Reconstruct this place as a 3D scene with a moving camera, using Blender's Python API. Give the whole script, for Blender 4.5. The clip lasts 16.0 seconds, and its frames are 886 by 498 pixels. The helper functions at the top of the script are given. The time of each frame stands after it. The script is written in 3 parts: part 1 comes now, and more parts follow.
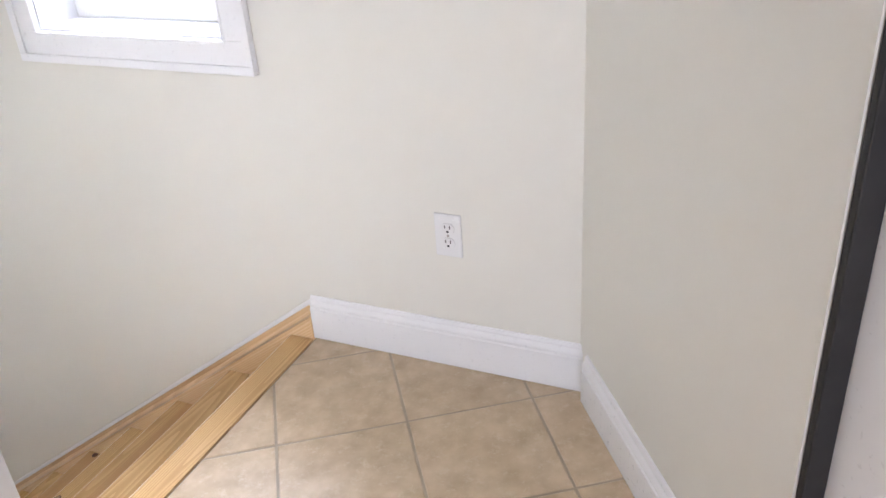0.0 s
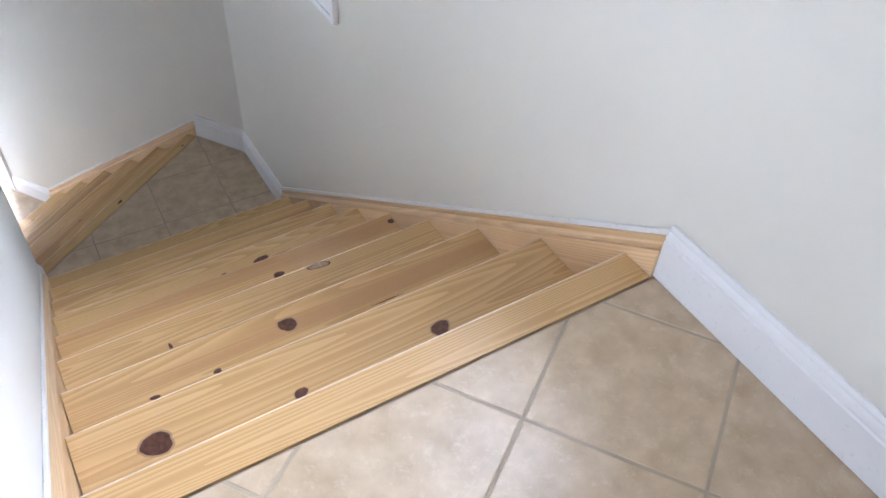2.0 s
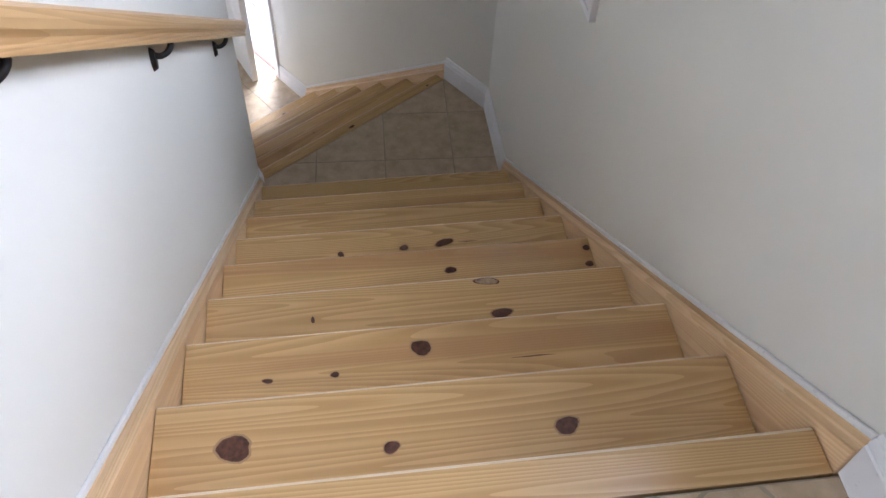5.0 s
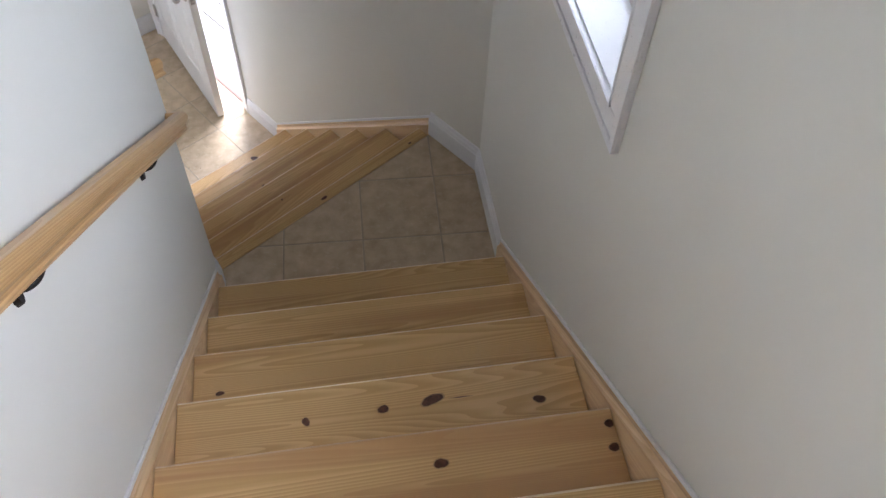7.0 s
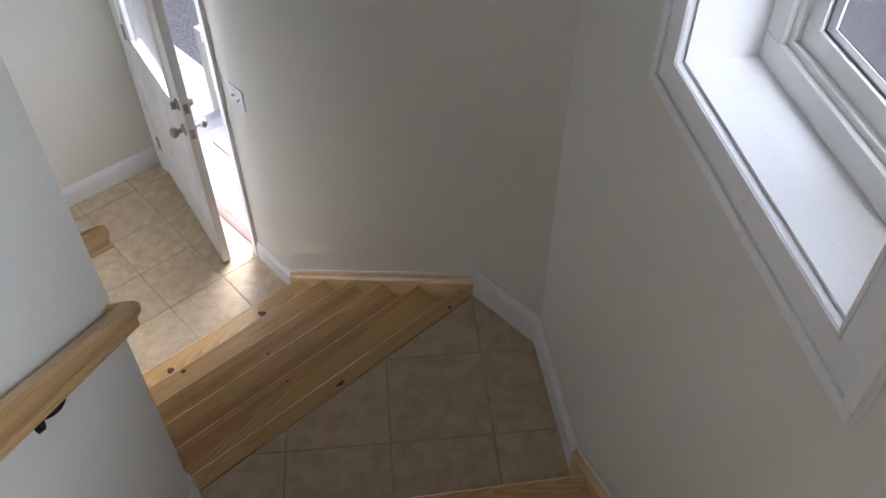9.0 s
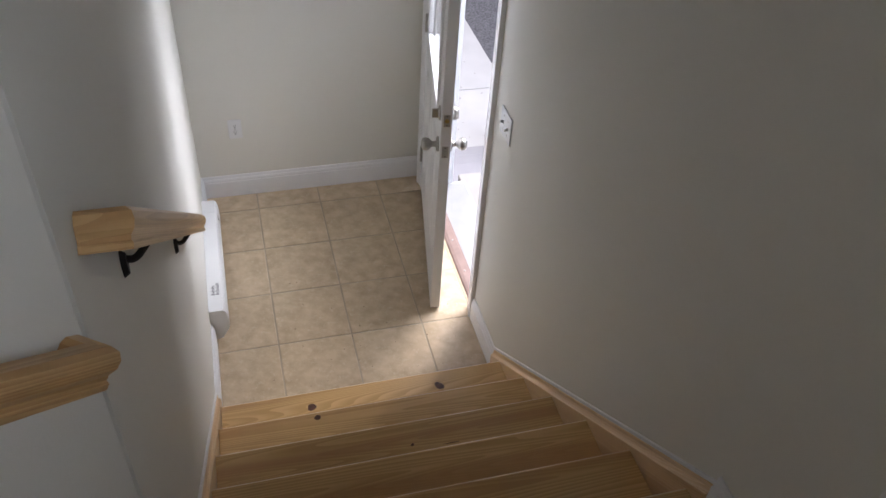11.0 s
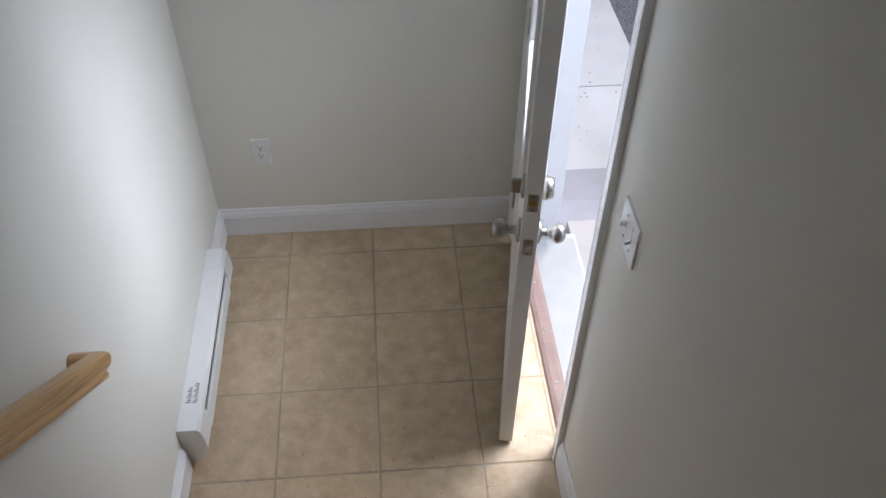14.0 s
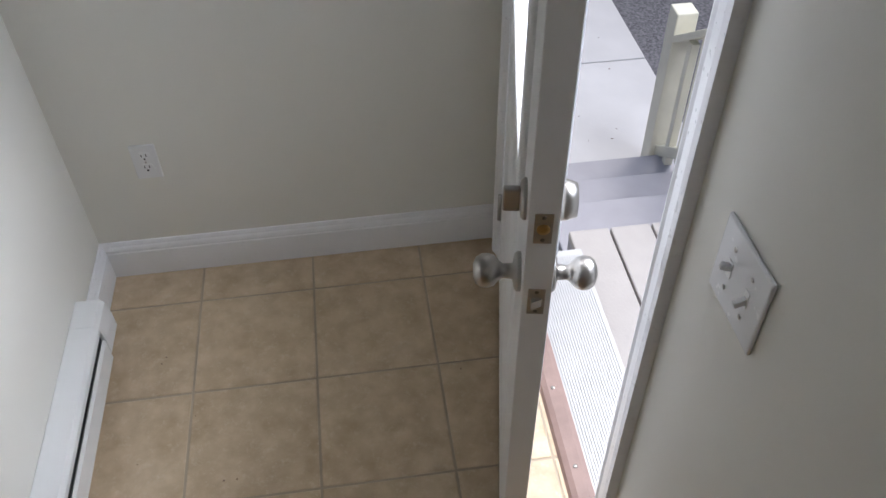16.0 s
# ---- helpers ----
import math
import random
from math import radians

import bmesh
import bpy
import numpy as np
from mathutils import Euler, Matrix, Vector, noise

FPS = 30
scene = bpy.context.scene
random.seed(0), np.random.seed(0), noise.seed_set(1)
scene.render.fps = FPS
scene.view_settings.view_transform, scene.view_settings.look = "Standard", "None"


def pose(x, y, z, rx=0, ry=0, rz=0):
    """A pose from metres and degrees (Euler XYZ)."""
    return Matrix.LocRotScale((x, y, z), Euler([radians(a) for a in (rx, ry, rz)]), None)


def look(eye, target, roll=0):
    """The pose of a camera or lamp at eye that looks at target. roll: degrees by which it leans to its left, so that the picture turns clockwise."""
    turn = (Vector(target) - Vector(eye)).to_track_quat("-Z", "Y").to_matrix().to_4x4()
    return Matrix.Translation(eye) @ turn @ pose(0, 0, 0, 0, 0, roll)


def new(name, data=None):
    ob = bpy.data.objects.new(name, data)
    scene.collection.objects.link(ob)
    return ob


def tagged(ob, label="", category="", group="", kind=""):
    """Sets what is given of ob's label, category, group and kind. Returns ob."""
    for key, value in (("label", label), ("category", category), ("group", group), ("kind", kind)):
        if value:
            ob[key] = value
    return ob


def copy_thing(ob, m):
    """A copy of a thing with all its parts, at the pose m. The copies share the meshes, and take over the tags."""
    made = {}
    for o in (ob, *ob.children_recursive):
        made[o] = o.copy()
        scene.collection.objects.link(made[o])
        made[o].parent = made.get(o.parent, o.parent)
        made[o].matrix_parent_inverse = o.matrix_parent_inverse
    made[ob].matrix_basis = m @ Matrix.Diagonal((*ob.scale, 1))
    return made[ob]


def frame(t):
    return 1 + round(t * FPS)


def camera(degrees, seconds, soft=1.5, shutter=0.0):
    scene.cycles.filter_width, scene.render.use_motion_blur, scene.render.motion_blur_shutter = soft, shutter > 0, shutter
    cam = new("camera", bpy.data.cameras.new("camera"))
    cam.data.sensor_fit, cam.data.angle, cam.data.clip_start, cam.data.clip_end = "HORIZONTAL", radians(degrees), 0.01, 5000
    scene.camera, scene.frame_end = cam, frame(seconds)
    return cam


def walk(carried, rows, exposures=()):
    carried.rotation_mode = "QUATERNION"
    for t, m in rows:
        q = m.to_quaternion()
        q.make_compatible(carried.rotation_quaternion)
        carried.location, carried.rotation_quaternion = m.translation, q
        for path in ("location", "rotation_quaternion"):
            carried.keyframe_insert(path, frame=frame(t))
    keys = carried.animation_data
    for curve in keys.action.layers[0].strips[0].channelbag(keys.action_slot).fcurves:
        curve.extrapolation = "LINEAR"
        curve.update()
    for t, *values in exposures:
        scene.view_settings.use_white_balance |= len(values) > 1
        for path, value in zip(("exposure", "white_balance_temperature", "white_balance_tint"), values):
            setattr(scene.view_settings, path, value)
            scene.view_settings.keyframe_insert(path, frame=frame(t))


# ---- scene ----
# ---- camera ----
cam = camera(56.5, 16.0)
PATH = [
    (0, (-0.483, -1.253, 1.308), (1.107, -0.504, 0.352), -4.3),
    (0.5, (-0.314, -1.128, 1.264), (1.04, -0.142, 0.172), -6.5),
    (1, (-0.142, -0.96, 1.244), (0.998, 0.14, 0.023), -8.0),
    (1.5, (-0.022, -0.856, 1.217), (0.983, 0.233, -0.126), -2.1),
    (2, (0.138, -0.788, 1.198), (0.907, 0.373, -0.238), 3.5),
    (2.5, (0.286, -0.745, 1.185), (0.737, 0.475, -0.334), 4.8),
    (3, (0.355, -0.593, 1.166), (0.638, 0.612, -0.405), 5.5),
    (5.3, (0.403, -0.506, 1.2), (0.615, 0.738, -0.352), 3.1),
    (5.5, (0.43, -0.464, 1.2), (0.715, 0.771, -0.347), 3.3),
    (6, (0.471, -0.276, 1.166), (0.751, 0.953, -0.387), 3.0),
    (6.5, (0.526, 0.049, 1.168), (0.712, 1.283, -0.395), 0.9),
    (7, (0.502, 0.186, 1.121), (0.729, 1.364, -0.48), 2.7),
    (7.5, (0.44, 0.334, 1.006), (0.778, 1.539, -0.554), 4.0),
    (8, (0.474, 0.524, 0.89), (0.755, 1.787, -0.635), 1.4),
    (8.5, (0.543, 0.695, 0.78), (0.791, 2.001, -0.715), 0.9),
    (9, (0.545, 0.905, 0.645), (0.736, 2.299, -0.777), -0.3),
    (9.5, (0.676, 1.106, 0.535), (0.776, 2.549, -0.847), -1.7),
    (10, (0.732, 1.295, 0.424), (0.684, 2.782, -0.912), -1.0),
    (10.2, (0.691, 1.359, 0.289), (0.539, 2.884, -0.996), 1.1),
    (12.3, (0.601, 2.221, -0.021), (-0.038, 3.525, -1.396), 0.1),
    (12.5, (0.582, 2.309, -0.066), (-0.064, 3.614, -1.437), -0.0),
    (13, (0.452, 2.546, -0.207), (-0.195, 3.836, -1.592), 1.5),
    (13.5, (0.397, 2.772, -0.23), (-0.293, 4.011, -1.64), 0.9),
    (14, (0.314, 2.916, -0.373), (-0.383, 4.149, -1.785), 0.8),
    (14.5, (0.189, 3.042, -0.486), (-0.506, 4.286, -1.889), 0.9),
    (15, (0.147, 3.228, -0.662), (-0.556, 4.467, -2.065), 0.6),
    (15.5, (0.093, 3.371, -0.799), (-0.615, 4.596, -2.213), -0.6),
    (16, (0.023, 3.53, -0.918), (-0.63, 4.786, -2.331), -0.9),
]
EXPOSE = [(0.0, 1.7, 6150, 17), (0.5, 1.55, 6100, 16), (1.0, 1.25, 5850, 16), (1.5, 1.55, 5750, 15), (2.0, 1.65, 5550, 14), (2.5, 1.05, 5650, 15), (3.0, 0.85, 5750, 16), (5.5, 1.05, 5850, 15),
          (7.0, 1.05, 6000, 15), (8.5, 0.8, 6100, 14), (9.0, 0.6, 6200, 14), (9.5, 0.55, 6500, 16), (10.2, 0.3, 6550, 16), (12.5, 0.0, 6100, 13), (14.5, -0.25, 6200, 12), (16.0, -0.3, 6300, 12)]
walk(cam, [(t, look(eye, target, roll)) for t, eye, target, roll in PATH], EXPOSE)

# ---- plan: metres, upper landing floor at z = 0 ----
RISE, RUN1, RUN2 = 0.185, 0.255, 0.247
XW, YC, THETA = 1.124, 2.663, 0.607          # window wall, its end corner, turn of the lower flight
ZM, ZL, CEIL = -9 * RISE, -15 * RISE, 2.45   # middle landing, lower floor, ceiling
S_NOSE, S_END, O_LEFT = 0.381, 3.228, 1.207  # lower hall: first nosing, end wall, left wall
BASE = 0.135
D = Vector((-math.sin(THETA), math.cos(THETA), 0))
N = Vector((-math.cos(THETA), -math.sin(THETA), 0))


def axes(origin, a, b):
    m = Matrix.Identity(4)
    m.col[0][:3], m.col[1][:3], m.col[2][:3], m.col[3][:3] = a, b, (0, 0, 1), origin
    return m


HALL = axes(Vector((XW, YC, 0)), D, N)                  # x along the lower flight, y into the room from the door wall
FLIGHT1 = axes(Vector((XW, 0, 0)), Vector((0, 1, 0)), Vector((-1, 0, 0)))
FLIGHT2 = HALL @ Matrix.Translation((S_NOSE, 0, ZM))
I4 = Matrix.Identity(4)

# ---- light ----
world = bpy.data.worlds.new("sky")
scene.world = world
world.use_nodes = True
wn = world.node_tree
sky = wn.nodes.new("ShaderNodeTexSky")
sky.sky_type, sky.sun_disc = "NISHITA", False
sky.sun_elevation, sky.sun_rotation = radians(53), radians(6)
sky.air_density, sky.dust_density = 1.0, 2.0
wn.links.new(sky.outputs[0], wn.nodes["Background"].inputs[0])
wn.nodes["Background"].inputs[1].default_value = 0.15
sun = new("sun", bpy.data.lights.new("sun", "SUN"))
sun.data.energy, sun.data.angle, sun.data.color = 2.0, radians(18), (1, 0.96, 0.9)
sun.matrix_world = look((1, 12, 12), (0, 3, 0))


def area(name, m, w, h, watts, color):
    ob = new(name, bpy.data.lights.new(name, "AREA"))
    ob.data.shape, ob.data.size, ob.data.size_y, ob.data.energy, ob.data.color = "RECTANGLE", w, h, watts, color
    ob.matrix_world = m
    return ob


# daylight standing in the two stair windows and the house door
area("window_daylight", look((XW + 0.8, 1.55, 0.6), (XW - 1, 1.95, -0.4)), 2.0, 0.9, 33, (0.84, 0.915, 1))
area("upper_window_daylight", look((XW + 0.75, 0.342, 1.85), (XW - 1, 0.342, 0.4)), 1.1, 1.1, 62, (0.87, 0.915, 1))
area("door_daylight", HALL @ look((2.85, -1.45, ZL + 2.5), (2.05, 0.6, ZL + 0.2)), 1.2, 1.6, 135, (0.86, 0.91, 1))
# added fill light in an assumed window of the unseen room behind the doorway
area("unseen_room_fill", HALL @ look((-2.3, 5.45, 1.45), (-2.3, 3, 0.8)), 1.3, 1.1, 11, (0.95, 0.95, 1))

# ---- materials ----


def material(name, color, rough=0.5, metal=0.0, spread=0.06, scale=6.0, bump=0.0, bump_scale=60.0, dark=None, coat=0.0, vary=0.0):
    """Paint, metal and the like: base colour with two scales of variation and fine relief."""
    mat = bpy.data.materials.new(name)
    mat.use_nodes = True
    nt = mat.node_tree
    bs = nt.nodes["Principled BSDF"]
    bs.inputs["Metallic"].default_value = metal
    bs.inputs["Coat Weight"].default_value = coat
    co = nt.nodes.new("ShaderNodeTexCoord")
    info = nt.nodes.new("ShaderNodeObjectInfo")
    off = nt.nodes.new("ShaderNodeVectorMath")
    off.operation = "MULTIPLY_ADD"
    nt.links.new(info.outputs["Random"], off.inputs[0])
    off.inputs[1].default_value = (17, 9, 5)
    nt.links.new(co.outputs["Object"], off.inputs[2])
    big = nt.nodes.new("ShaderNodeTexNoise")
    big.inputs["Scale"].default_value, big.inputs["Detail"].default_value = scale, 6
    nt.links.new(off.outputs[0], big.inputs["Vector"])
    ramp = nt.nodes.new("ShaderNodeValToRGB")
    lo = dark or tuple(c * (1 - 2 * spread) for c in color)
    ramp.color_ramp.elements[0].position, ramp.color_ramp.elements[1].position = 0.3, 0.7
    ramp.color_ramp.elements[0].color, ramp.color_ramp.elements[1].color = (*lo, 1), (*color, 1)
    nt.links.new(big.outputs[0], ramp.inputs[0])
    fine = nt.nodes.new("ShaderNodeTexNoise")
    fine.inputs["Scale"].default_value, fine.inputs["Detail"].default_value = bump_scale, 4
    nt.links.new(off.outputs[0], fine.inputs["Vector"])
    last = ramp.outputs[0]
    if vary:
        hsv = nt.nodes.new("ShaderNodeHueSaturation")
        mr = nt.nodes.new("ShaderNodeMapRange")
        mr.inputs[3].default_value, mr.inputs[4].default_value = 1 - vary, 1 + vary
        nt.links.new(info.outputs["Random"], mr.inputs[0])
        nt.links.new(mr.outputs[0], hsv.inputs["Value"])
        nt.links.new(last, hsv.inputs["Color"])
        last = hsv.outputs[0]
    nt.links.new(last, bs.inputs["Base Color"])
    rr = nt.nodes.new("ShaderNodeMapRange")
    rr.inputs[3].default_value, rr.inputs[4].default_value = max(rough - 0.08, 0.03), min(rough + 0.08, 1)
    nt.links.new(fine.outputs[0], rr.inputs[0])
    nt.links.new(rr.outputs[0], bs.inputs["Roughness"])
    if bump:
        bp = nt.nodes.new("ShaderNodeBump")
        bp.inputs["Strength"].default_value, bp.inputs["Distance"].default_value = bump, 0.002
        nt.links.new(fine.outputs[0], bp.inputs["Height"])
        nt.links.new(bp.outputs[0], bs.inputs["Normal"])
    return mat


def pine(name, along, light=(0.70, 0.46, 0.21), mid=(0.575, 0.35, 0.14), tone=1.0):
    """Varnished pine: growth rings drawn out along one local axis, with broad streaks of redder heartwood."""
    mat = bpy.data.materials.new(name)
    mat.use_nodes = True
    nt = mat.node_tree
    bs = nt.nodes["Principled BSDF"]
    co, info = nt.nodes.new("ShaderNodeTexCoord"), nt.nodes.new("ShaderNodeObjectInfo")
    off = nt.nodes.new("ShaderNodeVectorMath")
    off.operation = "MULTIPLY_ADD"
    nt.links.new(info.outputs["Random"], off.inputs[0])
    off.inputs[1].default_value = (13, 29, 7)
    nt.links.new(co.outputs["Object"], off.inputs[2])

    def stretched(k, across, node, **ins):
        mp = nt.nodes.new("ShaderNodeMapping")
        s = [across] * 3
        s[along] = k
        mp.inputs["Scale"].default_value = s
        nt.links.new(off.outputs[0], mp.inputs[0])
        tx = nt.nodes.new(node)
        for key, v in ins.items():
            tx.inputs[key.replace("_", " ")].default_value = v
        nt.links.new(mp.outputs[0], tx.inputs["Vector"])
        return tx

    broad = stretched(0.30, 8, "ShaderNodeTexNoise", Scale=1.0, Detail=1.0)
    rings = nt.nodes.new("ShaderNodeMath")
    rings.operation = "MULTIPLY"
    nt.links.new(broad.outputs[0], rings.inputs[0])
    rings.inputs[1].default_value = 44
    frac = nt.nodes.new("ShaderNodeMath")
    frac.operation = "FRACT"
    nt.links.new(rings.outputs[0], frac.inputs[0])
    grain = stretched(2.2, 260, "ShaderNodeTexNoise", Scale=1.0, Detail=3.0)
    add = nt.nodes.new("ShaderNodeMath")
    add.operation = "MULTIPLY_ADD"
    nt.links.new(grain.outputs[0], add.inputs[0])
    add.inputs[1].default_value = 0.5
    nt.links.new(frac.outputs[0], add.inputs[2])
    ramp = nt.nodes.new("ShaderNodeValToRGB")
    ramp.color_ramp.elements[0].position = 0.45
    ramp.color_ramp.elements[0].color = (*[c * tone for c in light], 1)
    ramp.color_ramp.elements[1].color = (*[c * tone for c in mid], 1)
    ramp.color_ramp.elements[1].position = 1.0
    nt.links.new(add.outputs[0], ramp.inputs[0])
    heart = stretched(0.35, 9, "ShaderNodeTexNoise", Scale=1.0, Detail=3.0)
    hr = nt.nodes.new("ShaderNodeValToRGB")
    hr.color_ramp.elements[0].position, hr.color_ramp.elements[1].position = 0.54, 0.64
    nt.links.new(heart.outputs[0], hr.inputs[0])
    mix = nt.nodes.new("ShaderNodeMix")
    mix.data_type = "RGBA"
    mix.inputs["B"].default_value = (0.50 * tone, 0.275 * tone, 0.115 * tone, 1)
    cut = nt.nodes.new("ShaderNodeMath")
    cut.operation = "MULTIPLY"
    cut.inputs[1].default_value = 0.75
    nt.links.new(hr.outputs[0], cut.inputs[0])
    nt.links.new(cut.outputs[0], mix.inputs["Factor"])
    nt.links.new(ramp.outputs[0], mix.inputs["A"])
    hsv = nt.nodes.new("ShaderNodeHueSaturation")
    mr = nt.nodes.new("ShaderNodeMapRange")
    mr.inputs[3].default_value, mr.inputs[4].default_value = 0.90, 1.06
    nt.links.new(info.outputs["Random"], mr.inputs[0])
    nt.links.new(mr.outputs[0], hsv.inputs["Value"])
    nt.links.new(mix.outputs["Result"], hsv.inputs["Color"])
    nt.links.new(hsv.outputs[0], bs.inputs["Base Color"])
    bs.inputs["Roughness"].default_value = 0.30
    bp = nt.nodes.new("ShaderNodeBump")
    bp.inputs["Strength"].default_value, bp.inputs["Distance"].default_value = 0.12, 0.001
    nt.links.new(grain.outputs[0], bp.inputs["Height"])
    nt.links.new(bp.outputs[0], bs.inputs["Normal"])
    return mat


def tile_material(name):
    mat = material(name, (0.62, 0.485, 0.335), 0.34, 0, 0.1, 17, 0.12, 120, (0.45, 0.335, 0.21), vary=0.04)
    nt = mat.node_tree
    bs = nt.nodes["Principled BSDF"]
    co = nt.nodes.new("ShaderNodeTexCoord")
    spots = nt.nodes.new("ShaderNodeTexNoise")
    spots.inputs["Scale"].default_value, spots.inputs["Detail"].default_value, spots.inputs["Roughness"].default_value = 26, 8, 0.8
    nt.links.new(co.outputs["Object"], spots.inputs["Vector"])
    ramp = nt.nodes.new("ShaderNodeValToRGB")
    ramp.color_ramp.elements[0].position, ramp.color_ramp.elements[1].position = 0.52, 0.85
    nt.links.new(spots.outputs[0], ramp.inputs[0])
    mix = nt.nodes.new("ShaderNodeMix")
    mix.data_type = "RGBA"
    mix.inputs["B"].default_value = (0.71, 0.615, 0.475, 1)
    old = bs.inputs["Base Color"].links[0].from_socket
    nt.links.new(ramp.outputs[0], mix.inputs["Factor"])
    nt.links.new(old, mix.inputs["A"])
    nt.links.new(mix.outputs["Result"], bs.inputs["Base Color"])
    return mat


PAINT = material("cream_wall_paint", (0.75, 0.734, 0.672), 0.62, 0, 0.012, 1.5, 0.10, 260)
WHITE = material("white_trim_paint", (0.82, 0.82, 0.83), 0.30, 0, 0.012, 4, 0.05, 90)
CEILING = material("ceiling_paint", (0.82, 0.81, 0.78), 0.8, 0, 0.01, 2, 0.08, 200)
VINYL = material("white_vinyl", (0.78, 0.78, 0.76), 0.35, 0, 0.015, 5, 0.0, 80)
PLASTIC = material("white_plastic", (0.80, 0.80, 0.80), 0.25, 0, 0.01, 9)
DOORPAINT = material("white_door_enamel", (0.80, 0.80, 0.80), 0.32, 0, 0.012, 3)
ENAMEL = material("heater_enamel", (0.76, 0.76, 0.75), 0.35, 0, 0.015, 4, 0.03, 200)
BLACK = material("black_gap", (0.015, 0.015, 0.016), 0.7, 0, 0.1, 20)
RUBBER = material("black_rubber", (0.018, 0.018, 0.02), 0.6, 0, 0.15, 15)
IRON = material("black_iron", (0.025, 0.022, 0.022), 0.5, 0.6, 0.2, 30, 0.3, 140)
NICKEL = material("satin_nickel", (0.46, 0.44, 0.41), 0.33, 1.0, 0.05, 25, 0.04, 300)
BRASS = material("dull_brass", (0.48, 0.33, 0.13), 0.35, 1.0, 0.1, 25)
PRINT = material("grey_print", (0.16, 0.16, 0.16), 0.6, 0, 0.1, 40)
GROUT = material("grey_grout", (0.48, 0.40, 0.30), 0.85, 0, 0.16, 5, 0.4, 200)
TILE = tile_material("beige_ceramic")
TREAD = pine("pine_tread", 1)
BOARD = pine("pine_board", 0, (0.79, 0.565, 0.335), (0.70, 0.47, 0.25))
RAIL = pine("pine_rail", 0, (0.60, 0.38, 0.175), (0.50, 0.295, 0.125))
RAIL_END = pine("pine_rail_return", 1, (0.60, 0.38, 0.175), (0.50, 0.295, 0.125))
# paler pine: the shine of the rounded nosing put into the colour
NOSE = pine("pine_edge_highlight", 1, (0.90, 0.76, 0.56), (0.82, 0.66, 0.45))
KNOT = material("pine_knot", (0.15, 0.055, 0.03), 0.4, 0, 0.2, 90, 0.2, 120, (0.05, 0.016, 0.01))
KNOT_RIM = material("pine_knot_rim", (0.46, 0.29, 0.14), 0.4, 0, 0.1, 60)
SPLIT = material("split_knot_wood", (0.50, 0.36, 0.22), 0.5, 0, 0.25, 70, 0.4, 90, (0.22, 0.13, 0.08))
SILLWOOD = material("brown_threshold", (0.30, 0.20, 0.17), 0.45, 0, 0.12, 14, 0.2, 90)
ALU = material("bright_sill", (0.44, 0.44, 0.44), 0.4, 0.15, 0.05, 12, 0.1, 90)
DECK = material("grey_deck_paint", (0.40, 0.365, 0.34), 0.6, 0, 0.06, 6, 0.2, 110, vary=0.06)
STEP = material("grey_step_paint", (0.36, 0.345, 0.37), 0.6, 0, 0.06, 6, 0.2, 110)
CONCRETE = material("pale_concrete", (0.62, 0.60, 0.59), 0.85, 0, 0.06, 3, 0.35, 70)
ASPHALT = material("asphalt", (0.20, 0.19, 0.205), 0.85, 0, 0.3, 70, 0.8, 90, (0.05, 0.05, 0.056))
RAILPAINT = material("cream_outdoor_paint", (0.68, 0.64, 0.52), 0.5, 0, 0.06, 8, 0.2, 60)
SIDING = material("pale_siding", (0.66, 0.65, 0.62), 0.6, 0, 0.03, 3, 0.1, 80)


def glass_material(name, rough):
    mat = bpy.data.materials.new(name)
    mat.use_nodes = True
    bs = mat.node_tree.nodes["Principled BSDF"]
    bs.inputs["Transmission Weight"].default_value, bs.inputs["Roughness"].default_value = 1.0, rough
    bs.inputs["IOR"].default_value = 1.45
    return mat


GLASS = glass_material("window_glass", 0.0)
OBSCURE = glass_material("obscure_glass", 0.12)

# ---- mesh tools ----


def finish(name, bm, mat, m=I4, parent=None, bevel=0.0, smooth=False, segments=2):
    bmesh.ops.recalc_face_normals(bm, faces=bm.faces)
    me = bpy.data.meshes.new(name)
    bm.to_mesh(me)
    bm.free()
    for one in (mat if isinstance(mat, (list, tuple)) else [mat]):
        me.materials.append(one)
    ob = new(name, me)
    if parent is not None:
        ob.parent = parent
        ob.matrix_basis = m
    else:
        ob.matrix_world = m
    if smooth:
        for f in me.polygons:
            f.use_smooth = True
    if bevel:
        mod = ob.modifiers.new("edge", "BEVEL")
        mod.width, mod.segments, mod.limit_method, mod.angle_limit = bevel, segments, "ANGLE", radians(40)
    return ob


def put_box(bm, lo, hi):
    vs = [bm.verts.new((x, y, z)) for x in (lo[0], hi[0]) for y in (lo[1], hi[1]) for z in (lo[2], hi[2])]
    for f in ((0, 1, 3, 2), (4, 6, 7, 5), (0, 4, 5, 1), (2, 3, 7, 6), (0, 2, 6, 4), (1, 5, 7, 3)):
        bm.faces.new([vs[i] for i in f])


def boxes(name, spans, mat, m=I4, parent=None, bevel=0.0):
    bm = bmesh.new()
    for lo, hi in spans:
        put_box(bm, lo, hi)
    return finish(name, bm, mat, m, parent, bevel)


def put_prism(bm, outline, move):
    """A closed outline (list of 3D points) pushed along a vector."""
    a = [bm.verts.new(p) for p in outline]
    b = [bm.verts.new(Vector(p) + Vector(move)) for p in outline]
    bm.faces.new(a)
    bm.faces.new(b[::-1])
    for i in range(len(a)):
        j = (i + 1) % len(a)
        bm.faces.new((a[i], b[i], b[j], a[j]))


